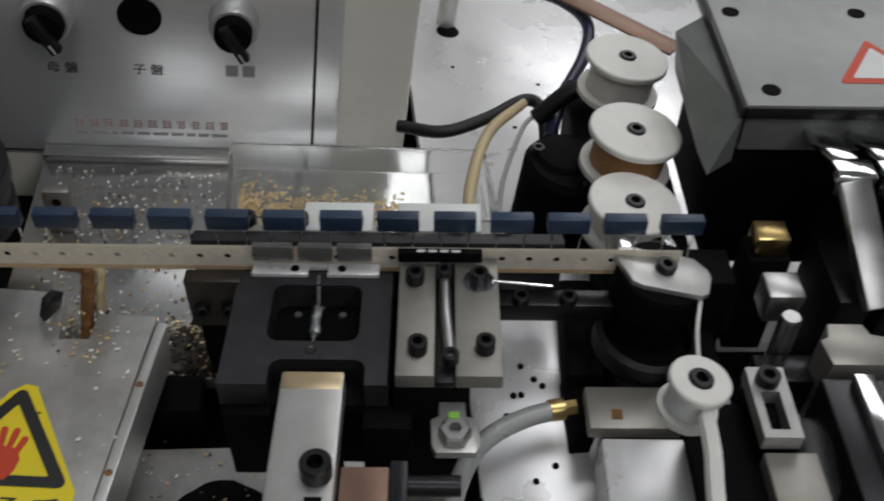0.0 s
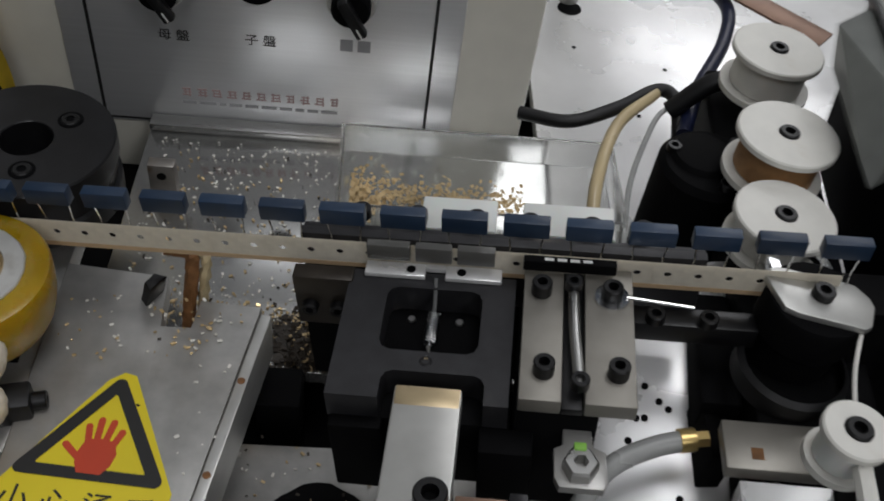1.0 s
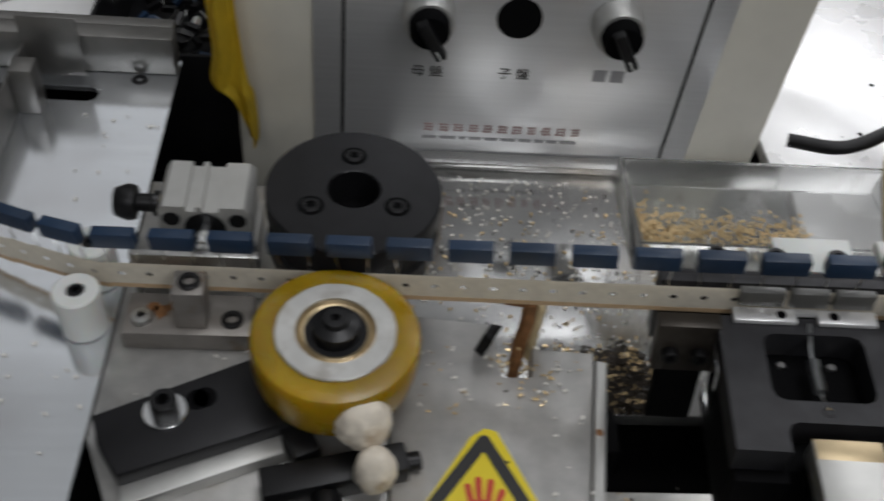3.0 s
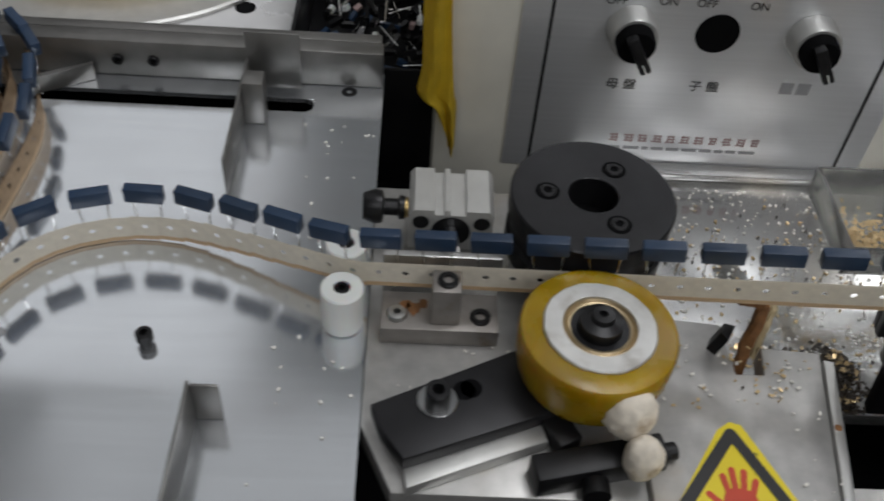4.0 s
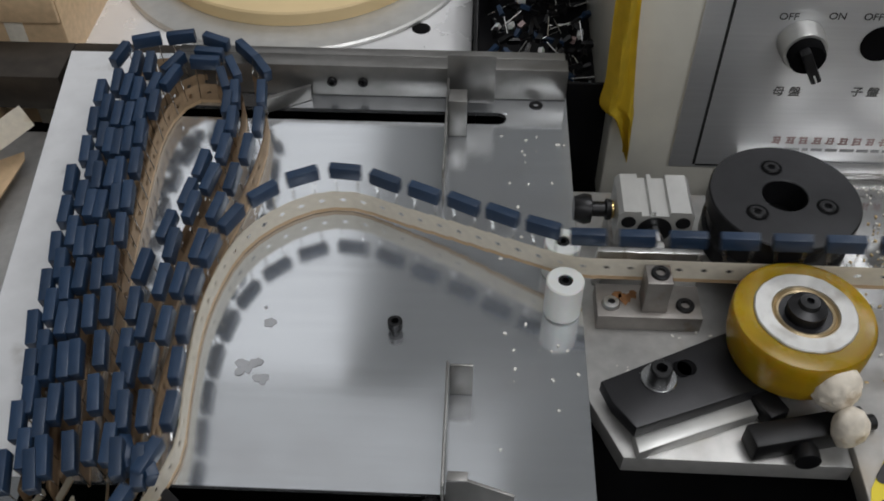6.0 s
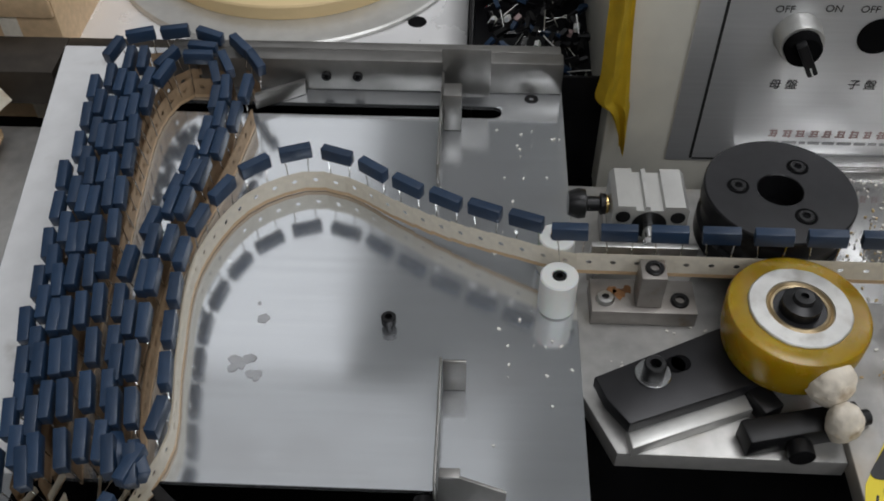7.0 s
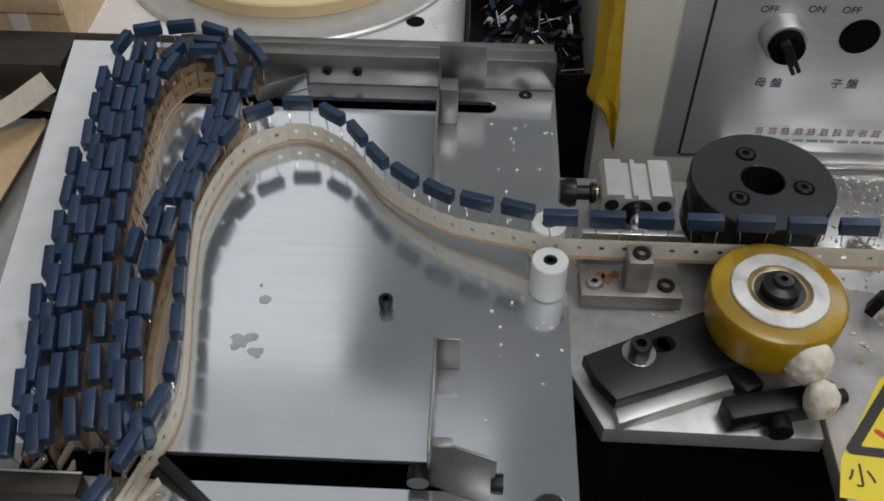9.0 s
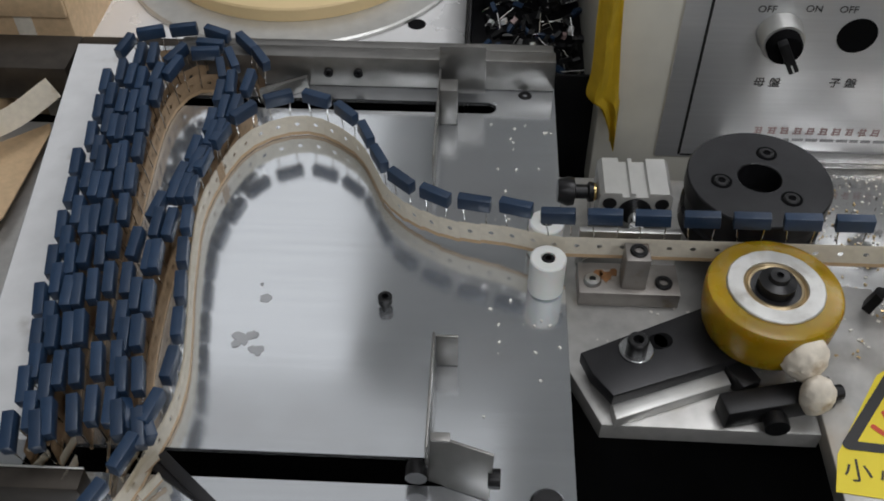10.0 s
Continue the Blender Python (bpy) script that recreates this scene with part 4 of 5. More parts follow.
for index in range(len(LANES)):
    tr = lane_way(index)
    total = tr[1][-1]
    count = int(total / (P / 2))
    for k in range(count):
        f = (k + 0.5) / count
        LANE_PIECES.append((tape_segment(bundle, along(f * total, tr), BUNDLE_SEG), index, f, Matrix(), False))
    n = round(total / 0.0284)
    for k in range(n + 1):
        own = pose(0, rb.uniform(-0.0003, 0.0003), rb.uniform(-0.0006, 0.0008), rb.uniform(-3, 3), rb.uniform(-3, 3), rb.uniform(-2.5, 2.5))
        ob = capacitor(lean_back(along(total * k / n, tr)) @ own, "capacitors in the bundle", "blue box capacitor standing in the folded tape bundle")
        LANE_PIECES.append((ob, index, k / n, own, True))
# loose ends where the lanes turn under at the front
for x, y, rz, tilt in ((-0.645, 0.163, 60, 25), (-0.628, 0.158, 75, 20), (-0.607, 0.156, 100, 15), (-0.595, 0.154, 70, 22), (-0.585, 0.152, 55, 18)):
    for k in range(2):
        tape_segment(bundle, pose(x + 0.004 * k, y - 0.011 * k, TZ + 0.004 - 0.0015 * k, 0, 0, rz) @ pose(0, 0, 0, tilt, -8, 0))
for x, y, rz, tilt in ((-0.612, 0.158, 115, 35), (-0.597, 0.153, 120, 28)):
    capacitor(pose(x, y, TZ + 0.001, 0, 0, rz) @ pose(0, 0, 0, tilt, 0, 0), "capacitors in the bundle", "blue box capacitor tilted at the folded end of the bundle")

roll = thing("tape_curl", "curled brown paper tape standing in the side tray", "tape", m=pose(-0.838, 0.512, -0.0515))
lathe_part("curl", "kraft", roll, [(0.0295, 0), (0.0295, 0.02), (0.030, 0.02), (0.030, 0)], n=48)
# loose strip of tape swinging in the side tray
swing = thing("loose_tape_strip", "loose strip of brown paper tape hanging in the side tray", "tape", m=pose(-0.775, 0.40, -0.02, 0, 0, 0))
bm = bmesh.new()
pts = smooth_path([(-0.11, -0.03, 0.01), (-0.05, 0.01, 0.008), (0.0, 0.045, 0.008), (0.028, 0.080, 0.014)], 6)
edges = []
for k, p in enumerate(pts):
    d = (pts[min(k + 1, len(pts) - 1)] - pts[max(k - 1, 0)]).normalized()
    sd = Vector((d.y, -d.x, -0.7)).normalized() * 0.009
    edges.append((bm.verts.new(p - sd), bm.verts.new(p + sd)))
for a, b in zip(edges, edges[1:]):
    bm.faces.new((a[0], b[0], b[1], a[1]))
bmesh.ops.solidify(bm, geom=bm.faces[:], thickness=0.0008)
part("strip", bm, "tape", swing)
bm = bmesh.new()
bm_prism(bm, [(-0.13, -0.12), (-0.05, -0.12), (0.014, -0.027), (0.019, 0.07), (0.015, 0.079), (-0.014, 0.057), (-0.13, 0.0)], -0.021, -0.020)
part("card", bm, "kraft", swing, "bent brown card")
# ---------------------------------------------------------------- sealing station on the tape's line
seal = thing("sealing_head", "dark grey sealing block with a window and a coil spring", "machine head", m=LEVEL)
bm = bmesh.new()
Z1 = 0.011
rim = [(-0.093, 0.278), (-0.093, 0.304), (-0.019, 0.304), (-0.019, 0.236), (-0.029, 0.236), (-0.029, 0.2455), (-0.0305, 0.2485), (-0.0335, 0.25), (-0.067, 0.25), (-0.07, 0.2485), (-0.0715, 0.2455), (-0.0715, 0.236), (-0.093, 0.236), (-0.093, 0.278)]
window = [(-0.075, 0.278), (-0.075, 0.2655), (-0.0735, 0.262), (-0.070, 0.2605), (-0.038, 0.2605), (-0.0345, 0.262), (-0.033, 0.2655), (-0.033, 0.29), (-0.0345, 0.2935), (-0.038, 0.295), (-0.070, 0.295), (-0.0735, 0.2935), (-0.075, 0.29), (-0.075, 0.278)]
bm_prism(bm, rim + window, -0.004, Z1)
part("block", bm, "heater", seal)
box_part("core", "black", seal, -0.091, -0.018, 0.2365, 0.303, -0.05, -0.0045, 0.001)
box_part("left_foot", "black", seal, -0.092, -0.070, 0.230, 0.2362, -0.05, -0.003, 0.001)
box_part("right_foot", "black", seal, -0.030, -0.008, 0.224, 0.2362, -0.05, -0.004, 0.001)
bm = bmesh.new()
for x0, x1 in ((-0.0865, -0.0595), (-0.0505, -0.0255)):
    bm_box(bm, x0, x1, 0.2995, 0.3072, 0.0112, 0.0138, 0.0005)
bm_box(bm, -0.0594, -0.0506, 0.3045, 0.3072, 0.0112, 0.0138, 0.0003)
part("jaw", bm, "white_sheet", seal, "bright ground jaw strip")
for x in (-0.066, -0.0435):
    lathe_part("jaw_hole", "black", seal, [(0, 0.0003), (0.0021, 0.0003), (0.0021, 0), (0, 0)], (x, 0.3033, 0.0138), 14)
bm = bmesh.new()
bm_tube(bm, [Vector((-0.054 + 0.0028 * math.cos(k * 0.7), 0.268 + 0.017 * k / 100, 0.006 + 0.0028 * math.sin(k * 0.7))) for k in range(100)], 0.0005, 6)
part("spring", bm, "chrome", seal, "small coil spring")
bm = bmesh.new()
bm_tube(bm, [Vector((-0.054, 0.2565, 0.011)), Vector((-0.054, 0.262, 0.008)), Vector((-0.054, 0.27, 0.006)), Vector((-0.054, 0.29, 0.006)), Vector((-0.0545, 0.30, 0.0125))], 0.0011, 8)
part("pin", bm, "chrome", seal)
for x, y in ((-0.0645, 0.289), (-0.043, 0.289)):
    lathe_part("window_screw", "steel", seal, [(0, 0.001), (0.0016, 0.001), (0.002, 0), (0, 0)], (x, y, -0.004), 12)
screw(seal, -0.054, 0.2555, Z1 - 0.0035, 0.0028, 0.0037)

lever = thing("press_lever", "bright steel lever with a heat-tinted end and a cap screw", "lever", m=LEVEL)
box_part("bar", "lever", lever, -0.0645, -0.0375, 0.10, 0.2405, 0.002, 0.0142, 0.0008)
box_part("tinted_end", "tint", lever, -0.0642, -0.0378, 0.231, 0.2408, 0.003, 0.01435, 0.0008, "straw-tinted end")
screw(lever, -0.0445, 0.19, 0.0143, 0.0065, 0.0085)
box_part("slot", "black", lever, -0.0485, -0.0415, 0.12, 0.1795, 0.0142, 0.01435, 0)
box_part("pivot", "black", lever, -0.062, -0.04, 0.15, 0.23, -0.06, 0.0018, 0.001)
copper = thing("copper_block", "brown copper block with a dark steel cheek", "block", m=LEVEL)
box_part("block", "copper", copper, -0.0365, -0.0165, 0.12, 0.2, -0.05, 0.004, 0.0008)
box_part("cheek", "disc", copper, -0.0163, -0.009, 0.12, 0.2025, -0.05, 0.005, 0.0008)
lathe_part("pin", "disc", copper, [(0, 0), (0.0045, 0), (0.0045, 0.022), (0, 0.022)], (-0.009, 0.196, -0.004), 20, m=pose(0, 0, 0, 0, 90, 0))

slide = thing("slide_plate", "beige ground plate with four cap screws and a slide rod", "plate", m=LEVEL)
for x0, x1 in ((-0.0155, 0.0015), (0.0105, 0.031)):
    box_part("plate", "beige", slide, x0, x1, 0.2355, 0.3075, 0.010, 0.0185, 0.0008)
box_part("channel", "black_oxide", slide, 0.0017, 0.0103, 0.2355, 0.3075, 0.010, 0.014, 0.0005)
box_part("under_block", "black", slide, -0.0165, 0.017, 0.2355, 0.30, -0.06, 0.0098, 0.001)
for x, y in ((-0.008, 0.2915), (0.0218, 0.2915), (-0.006, 0.2495), (0.0236, 0.2505)):
    screw(slide, x, y, 0.0187, 0.0044, 0.0068)
lathe_part("washer", "chrome", slide, [(0.004, 0), (0.004, 0.001), (0.0073, 0.001), (0.0075, 0)], (0.0218, 0.2908, 0.0186), 28)
bm = bmesh.new()
bm_tube(bm, [Vector((0.0055, 0.296, 0.019)), Vector((0.0062, 0.27, 0.0195)), Vector((0.0085, 0.242, 0.0195))], 0.0024, 12)
part("rod", bm, "steel", slide, "polished slide rod")
for x, y in ((0.0055, 0.2945), (0.0083, 0.2435)):
    screw(slide, x, y, 0.0195, 0.0038, 0.005)
bm = bmesh.new()
bm_tube(bm, [Vector((0.028, 0.2905, 0.02)), Vector((0.056, 0.2875, 0.02))], 0.0007, 8)
part("pin", bm, "chrome", slide)
tongue = thing("adjuster", "zinc adjuster tongue with a hex nut marked green", "bracket", m=LEVEL)
bm = bmesh.new()
bm_prism(bm, [(0.0035, 0.243), (0.0145, 0.243), (0.0155, 0.2285), (0.0205, 0.2265), (0.0215, 0.2135), (0.0195, 0.2095), (0.0025, 0.2095), (0.0005, 0.2135), (0.0, 0.2265), (0.0035, 0.2285)], -0.004, 0.0, bevel=0.0006)
part("tongue", bm, "zinc", tongue)
lathe_part("nut", "steel", tongue, [(0.003, 0.0002), (0.003, 0.006), (0.0062, 0.006), (0.0072, 0.005), (0.0072, 0.0002)], (0.0105, 0.218, 0), 6)
box_part("paint_mark", "green", tongue, 0.0075, 0.0125, 0.2225, 0.226, 0.0003, 0.0068, 0.0006, "green paint mark")

stop = thing("entry_stop", "dark brown steel stop block beside the tape", "block", m=LEVEL)
box_part("block", "brown_steel", stop, -0.119, -0.0915, 0.2955, 0.304, -0.02, 0.012, 0.0008)
for x in (-0.112, -0.099):
    s = screw(stop, x, 0.2955, 0.0, 0.0038, 0.004)
    s.matrix_basis = pose(x, 0.2953, -0.006, 90, 0, 0)
box_part("stem", "black", stop, -0.116, -0.095, 0.2965, 0.3035, -0.06, -0.0202, 0.0008)
box_part("bright_strip", "chrome", stop, -0.0935, -0.0915, 0.281, 0.2952, -0.03, 0.0, 0.0004)

rail = thing("tape_guide_rail", "grey steel rail carrying the tape past the sealing head", "rail", m=LEVEL)
box_part("rail", "heater", rail, -0.118, 0.064, 0.3145, 0.3195, -0.02, 0.021, 0.0005)
for x0, x1, mat in ((-0.0855, -0.0665, "smoke"), (-0.064, -0.048, "smoke"), (-0.0455, -0.029, "smoke")):
    box_part("guide_plate", mat, rail, x0, x1, 0.3035, 0.3075, 0.0185, 0.0275, 0.0004)
box_part("rear_cover", "heater", rail, -0.118, 0.064, 0.32, 0.3245, -0.02, 0.0185, 0.0005)
for x0, x1 in ((-0.065, -0.03), (-0.018, 0.024)):
    box_part("white_plate", "poly", rail, x0, x1, 0.325, 0.346, 0.013, 0.019, 0.0008, "white plate behind the parts")
for x in (-0.092, -0.066, -0.039, -0.0145, 0.0135, 0.0365):
    screw(rail, x, 0.330, 0.0192, 0.0045, 0.005)
box_part("black_bar", "black", rail, -0.0165, 0.0235, 0.3015, 0.3055, 0.0205, 0.0265, 0.0005)
for k in range(4):
    box_part("white_bar", "poly", rail, -0.0075 + 0.0055 * k, -0.0035 + 0.0055 * k, 0.3025, 0.3041, 0.0265, 0.02665, 0)
box_part("foot", "black", rail, -0.02, 0.02, 0.315, 0.324, -0.08, -0.0202, 0.001)

# clear cover with chips behind the rail
cover = thing("clear_cover", "clear acrylic tray behind the rail holding cut chips", "tray")
cm = Matrix.Translation(old(-0.045, 0.42, -0.05))
for x0, x1, y0, y1, z0, z1 in ((-0.078, 0.078, -0.034, -0.032, 0.0, 0.02), (-0.078, 0.078, 0.032, 0.034, 0.0, 0.02), (-0.08, -0.0782, -0.034, 0.034, 0, 0.02), (0.0782, 0.08, -0.034, 0.034, 0, 0.02), (-0.078, 0.078, -0.0318, 0.0318, 0, 0.0015)):
    o = box_part("wall", "clear", cover, x0, x1, y0, y1, z0, z1, 0.0003, m=None)
    o.matrix_basis = cm
    o.visible_shadow = False
chips = thing("yellow_chips", "pale yellow chips heaped in the clear tray", "chips", kind="stuff", m=cm)
bm = bmesh.new()
for i in range(700):
    u = rng.random() ** 1.5
    bm_box(bm, -0.0012, 0.0012, -0.0008, 0.0008, -0.0002, 0.0002, 0, pose(-0.072 + 0.1 * u, rng.gauss(-0.008, 0.008), 0.002 + rng.random() * 0.007 * (1 - u), rng.uniform(-40, 40), rng.uniform(-40, 40), rng.uniform(0, 180)))
part("chip", bm, "chip", chips)


def scatter(name, label, spots, n, mat, size, seed):
    """Loose chips lying on a level surface."""
    rg = random.Random(seed)
    ob = thing(name, label, "chips", kind="stuff")
    bm = bmesh.new()
    for x0, x1, y0, y1, z, share in spots:
        for i in range(int(n * share)):
            s = size * rg.uniform(0.4, 1.5)
            bm_box(bm, -s, s, -s * 0.6, s * 0.6, 0.0001, 0.0005, 0, pose(rg.uniform(x0, x1), rg.uniform(y0, y1), z + 0.0004, rg.uniform(-14, 14), rg.uniform(-14, 14), rg.uniform(0, 180)))
    part("chip", bm, mat, ob)


scatter("paper_chips", "white paper chips scattered over the deck and plates", [(-0.23, -0.03, 0.30, 0.46, -0.052, 0.62), (-0.23, -0.155, 0.245, 0.28, GZ, 0.025), (-0.17, -0.15, 0.18, 0.245, GZ, 0.01), (-0.36, -0.245, 0.20, 0.29, 0, 0.04), (-0.42, -0.375, 0.19, 0.45, TZ, 0.03), (-0.15, -0.05, 0.1, 0.237, -0.06, 0.05)], 1100, "chip_white", 0.0008, 2)
scatter("brown_chips", "tan cardboard chips scattered over the deck", [(-0.23, -0.05, 0.285, 0.42, -0.052, 0.6), (-0.22, -0.15, 0.245, 0.28, GZ, 0.03), (-0.15, -0.12, 0.28, 0.32, -0.052, 0.25), (-0.15, -0.08, 0.2, 0.237, -0.06, 0.06)], 360, "chip", 0.0008, 3)
scatter("dark_debris", "dark swarf and debris on the lower deck", [(-0.148, -0.10, 0.279, 0.316, -0.052, 0.5), (-0.138, -0.10, 0.282, 0.305, -0.050, 0.3), (-0.13, -0.105, 0.285, 0.3, -0.048, 0.2)], 900, "swarf", 0.0017, 4)
scatter("deck_dust", "fine dark dust specks on the pale deck", [(-0.235, 0.01, 0.29, 0.46, -0.052, 0.8), (-0.23, -0.155, 0.2, 0.29, GZ, 0.04), (-0.15, -0.05, 0.06, 0.27, -0.06, 0.3)], 170, "swarf", 0.0007, 9)
scatter("golden_chips", "glittering straw-coloured chips lying on the deck", [(-0.215, -0.13, 0.282, 0.325, -0.052, 0.6), (-0.22, -0.06, 0.36, 0.45, -0.052, 0.2), (-0.235, -0.16, 0.24, 0.28, GZ, 0.08)], 420, "gold_chip", 0.0009, 12)
heap = thing("swarf_heap", "dark heap of swarf and brown chips beside the sealing head", "chips", kind="stuff")
rh = random.Random(31)
for mat, n in (("swarf", 420), ("chip", 70), ("gold_chip", 30)):
    bm = bmesh.new()
    for i in range(n):
        u, v = rh.gauss(0, 0.4), rh.gauss(0, 0.4)
        z = -0.0515 + 0.016 * max(0, 1 - u * u - v * v) * rh.uniform(0.7, 1.1)
        sz = rh.uniform(0.0006, 0.0017)
        bm_box(bm, -sz, sz, -sz * 0.6, sz * 0.6, -0.0004, 0.0004, 0, pose(-0.113 + 0.024 * u, max(0.281, 0.297 + 0.03 * v), z, rh.uniform(-50, 50), rh.uniform(-50, 50), rh.uniform(0, 180)))
    part("pieces", bm, mat, heap)
dblock = thing("dark_block", "small black block dusted with chips on the lower deck", "block")
box_part("block", "black", dblock, -0.144, -0.121, 0.251, 0.276, -0.0998, -0.044, 0.002)
dpost = thing("dark_post", "dark upright post beside the hose fitting", "post")
box_part("post", "black", dpost, 0.066, 0.077, 0.196, 0.232, -0.09, 0.018, 0.001)
# thin black sheet on the deck stands in for the opening's darkness
hole = thing("deck_opening_sheet", "ragged black sheet standing in for a dark opening in the lower deck", "opening")
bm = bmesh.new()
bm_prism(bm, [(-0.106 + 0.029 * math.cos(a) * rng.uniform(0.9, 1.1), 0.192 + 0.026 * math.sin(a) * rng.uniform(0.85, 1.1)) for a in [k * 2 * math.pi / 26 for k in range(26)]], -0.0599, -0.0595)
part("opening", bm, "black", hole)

# ---------------------------------------------------------------- beside the sealing head
rplate = thing("polished_plate", "bright polished base plate with small holes", "plate")
box_part("rear_sheet", "white_sheet", rplate, 0.022, 0.42, 0.302, 0.85, -0.06, -0.05, 0.001)
# slope and white colour are added to give the plate its lamp glare
chute = thing("sloped_plate", "plate tilted and whitened to show lamp glare, with small drilled holes", "plate", m=pose(0.06, 0.24, 0.002, 15, -6.6, 0))
box_part("sheet", "white_sheet", chute, -0.042, 0.095, -0.2, 0.072, -0.006, 0.0, 0.0008)
for x, y in ((-0.013, 0.004), (-0.019, -0.012), (-0.015, -0.012), (-0.003, -0.008), (-0.024, -0.023), (-0.007, -0.004), (-0.003, -0.051), (-0.043, -0.065), (-0.014, -0.058)):
    lathe_part("hole", "black", chute, [(0, 0.0003), (0.0018, 0.0003), (0.0018, 0), (0, 0)], (x, y, 0.0001), 12)
for x, y in ((0.10, 0.52), (0.06, 0.60), (0.13, 0.58), (0.09, 0.42)):
    lathe_part("hole", "black", rplate, [(0, 0.0003), (0.0018, 0.0003), (0.0018, 0), (0, 0)], (x, y, -0.0499), 12)
lathe_part("post_hole", "black", rplate, [(0, 0.0004), (0.010, 0.0004), (0.010, 0), (0, 0)], (0.062, 0.655, -0.0499), 24)
lathe_part("post", "alu", rplate, [(0, 0), (0.0085, 0), (0.0085, 0.06), (0, 0.06)], (0.062, 0.668, -0.0495), 20)

motor = thing("drive_motor", "black motor body behind the spools", "motor", m=Matrix.Translation(old(0.081, 0.420, -0.012)))
lathe_part("body", "black", motor, [(0, 0), (0.025, 0), (0.028, -0.004), (0.028, -0.11), (0, -0.11)], n=40)
lathe_part("cap", "black", motor, [(0, 0.004), (0.012, 0.004), (0.016, 0.003), (0.018, 0.0002), (0, 0.0002)], (-0.004, 0.004, 0), 28)
for a in (40, 160, 280):
    screw(motor, 0.021 * math.cos(math.radians(a)), 0.021 * math.sin(math.radians(a)), 0.0002, 0.004, 0.004)
column = thing("spool_column", "black column carrying the tape spools", "column", m=LEVEL)
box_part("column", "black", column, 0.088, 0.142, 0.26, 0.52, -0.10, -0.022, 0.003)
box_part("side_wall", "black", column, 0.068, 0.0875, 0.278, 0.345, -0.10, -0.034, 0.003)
box_part("top_rail", "black_oxide", column, 0.032, 0.088, 0.2935, 0.3045, -0.0118, 0.0, 0.001)
for x in (0.043, 0.066):
    screw(column, x, 0.296, 0.0002, 0.0042, 0.005)


def spool(at, r, wound, label, h=0.028):
    sp = thing("tape_spool", label, "spool", "tape spools", Matrix.Translation(old(*at)))
    lathe_part("top_flange", "spool", sp, [(0.0055, -0.004), (0.0055, 0), (r - 0.0008, 0), (r, -0.0008), (r, -0.0035), (0.012, -0.0042)], n=56)
    lathe_part("wound_tape", wound, sp, [(0.006, -0.0045), (r * 0.8, -0.0045), (r * 0.8, -h + 0.0045), (0.006, -h + 0.0045)], n=48)
    lathe_part("bottom_flange", "spool", sp, [(0.006, -h + 0.0042), (r, -h + 0.0035), (r, -h), (0, -h)], n=56)
    screw(sp, 0, 0, -0.0035, 0.0052, 0.005)
    return sp


spool((0.119, 0.487, 0.017), 0.0258, "spool", "white plastic spool, nearly empty, on a black post")
spool((0.112, 0.407, 0.021), 0.026, "brown_tape", "white plastic spool wound with brown tape")
spool((0.106, 0.358, 0.011), 0.0245, "spool", "white plastic spool with dusty flanges, partly shaded", 0.022)
pulley = spool((0.1113, 0.2265, 0.03), 0.0132, "poly", "small white pulley with a ribbon running over it", 0.022)

well = thing("tape_well", "black housing out of which the tape rises", "housing", m=LEVEL)
box_part("housing", "black", well, 0.1128, 0.146, 0.298, 0.322, -0.115, 0.012, 0.001)
clampw = thing("clamp_plate", "bright steel clamp plate with cut corners on a black holder", "clamp", m=Matrix.Translation(old(0.111, 0.3025, 0.018)))
bm = bmesh.new()
bm_prism(bm, [(-0.0225, 0.0095), (-0.0215, 0.004), (-0.018, -0.0085), (-0.013, -0.0115), (0.014, -0.0185), (0.0175, -0.0165), (0.022, -0.006), (0.0215, -0.001), (0.017, 0.006), (0.010, 0.0085), (-0.0155, 0.0145), (-0.019, 0.0135)], -0.003, 0.0, bevel=0.0006)
part("plate", bm, "lever", clampw)
lathe_part("ring", "chrome", clampw, [(0.010, -0.0005), (0.0145, -0.0005), (0.0155, -0.0015), (0.0155, -0.004), (0.010, -0.004)], (0.003, 0.0275, -0.011), 36, "bright steel ring")
screw(clampw, 0, -0.001, 0.0002, 0.0048, 0.004)
lathe_part("holder", "black", clampw, [(0, -0.0032), (0.021, -0.0032), (0.022, -0.005), (0.022, -0.022), (0.019, -0.026), (0.019, -0.10), (0, -0.10)], n=40)
lathe_part("collar", "black_oxide", clampw, [(0.0222, -0.03), (0.025, -0.032), (0.025, -0.042), (0.0222, -0.044)], (-0.004, -0.014, 0), 36)
cord = thing("hanging_ribbon", "thin white ribbon hanging from the pulley", "ribbon")
bm = bmesh.new()
bm_tube(bm, [old(*p) for p in smooth_path([(0.1125, 0.2145, 0.022), (0.1115, 0.195, 0.022), (0.109, 0.1755, 0.021), (0.107, 0.14, 0.019)], 6)], 0.0038, 8)
part("ribbon", bm, "spool", cord)
thread = thing("white_thread", "thin white thread from the clamp down to the pulley", "thread", m=LEVEL @ pose(0.126, 0.286, 0.012))
bm = bmesh.new()
bm_tube(bm, smooth_path([(0, 0, 0), (-0.006, -0.021, 0.003), (-0.0115, -0.046, 0.010)], 6), 0.001, 8)
part("thread", bm, "spool", thread)

gbox = thing("grey_cover_box", "grey enamelled cover box with a chamfered side", "machine cover", m=LEVEL)
bm = bmesh.new()
bm_box(bm, 0.157, 0.46, 0.376, 0.50, 0.056, 0.0605, 0.0015)
part("lid", bm, "gbox", gbox)
# front and side are coloured darker than the lit lid, as painted shade
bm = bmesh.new()
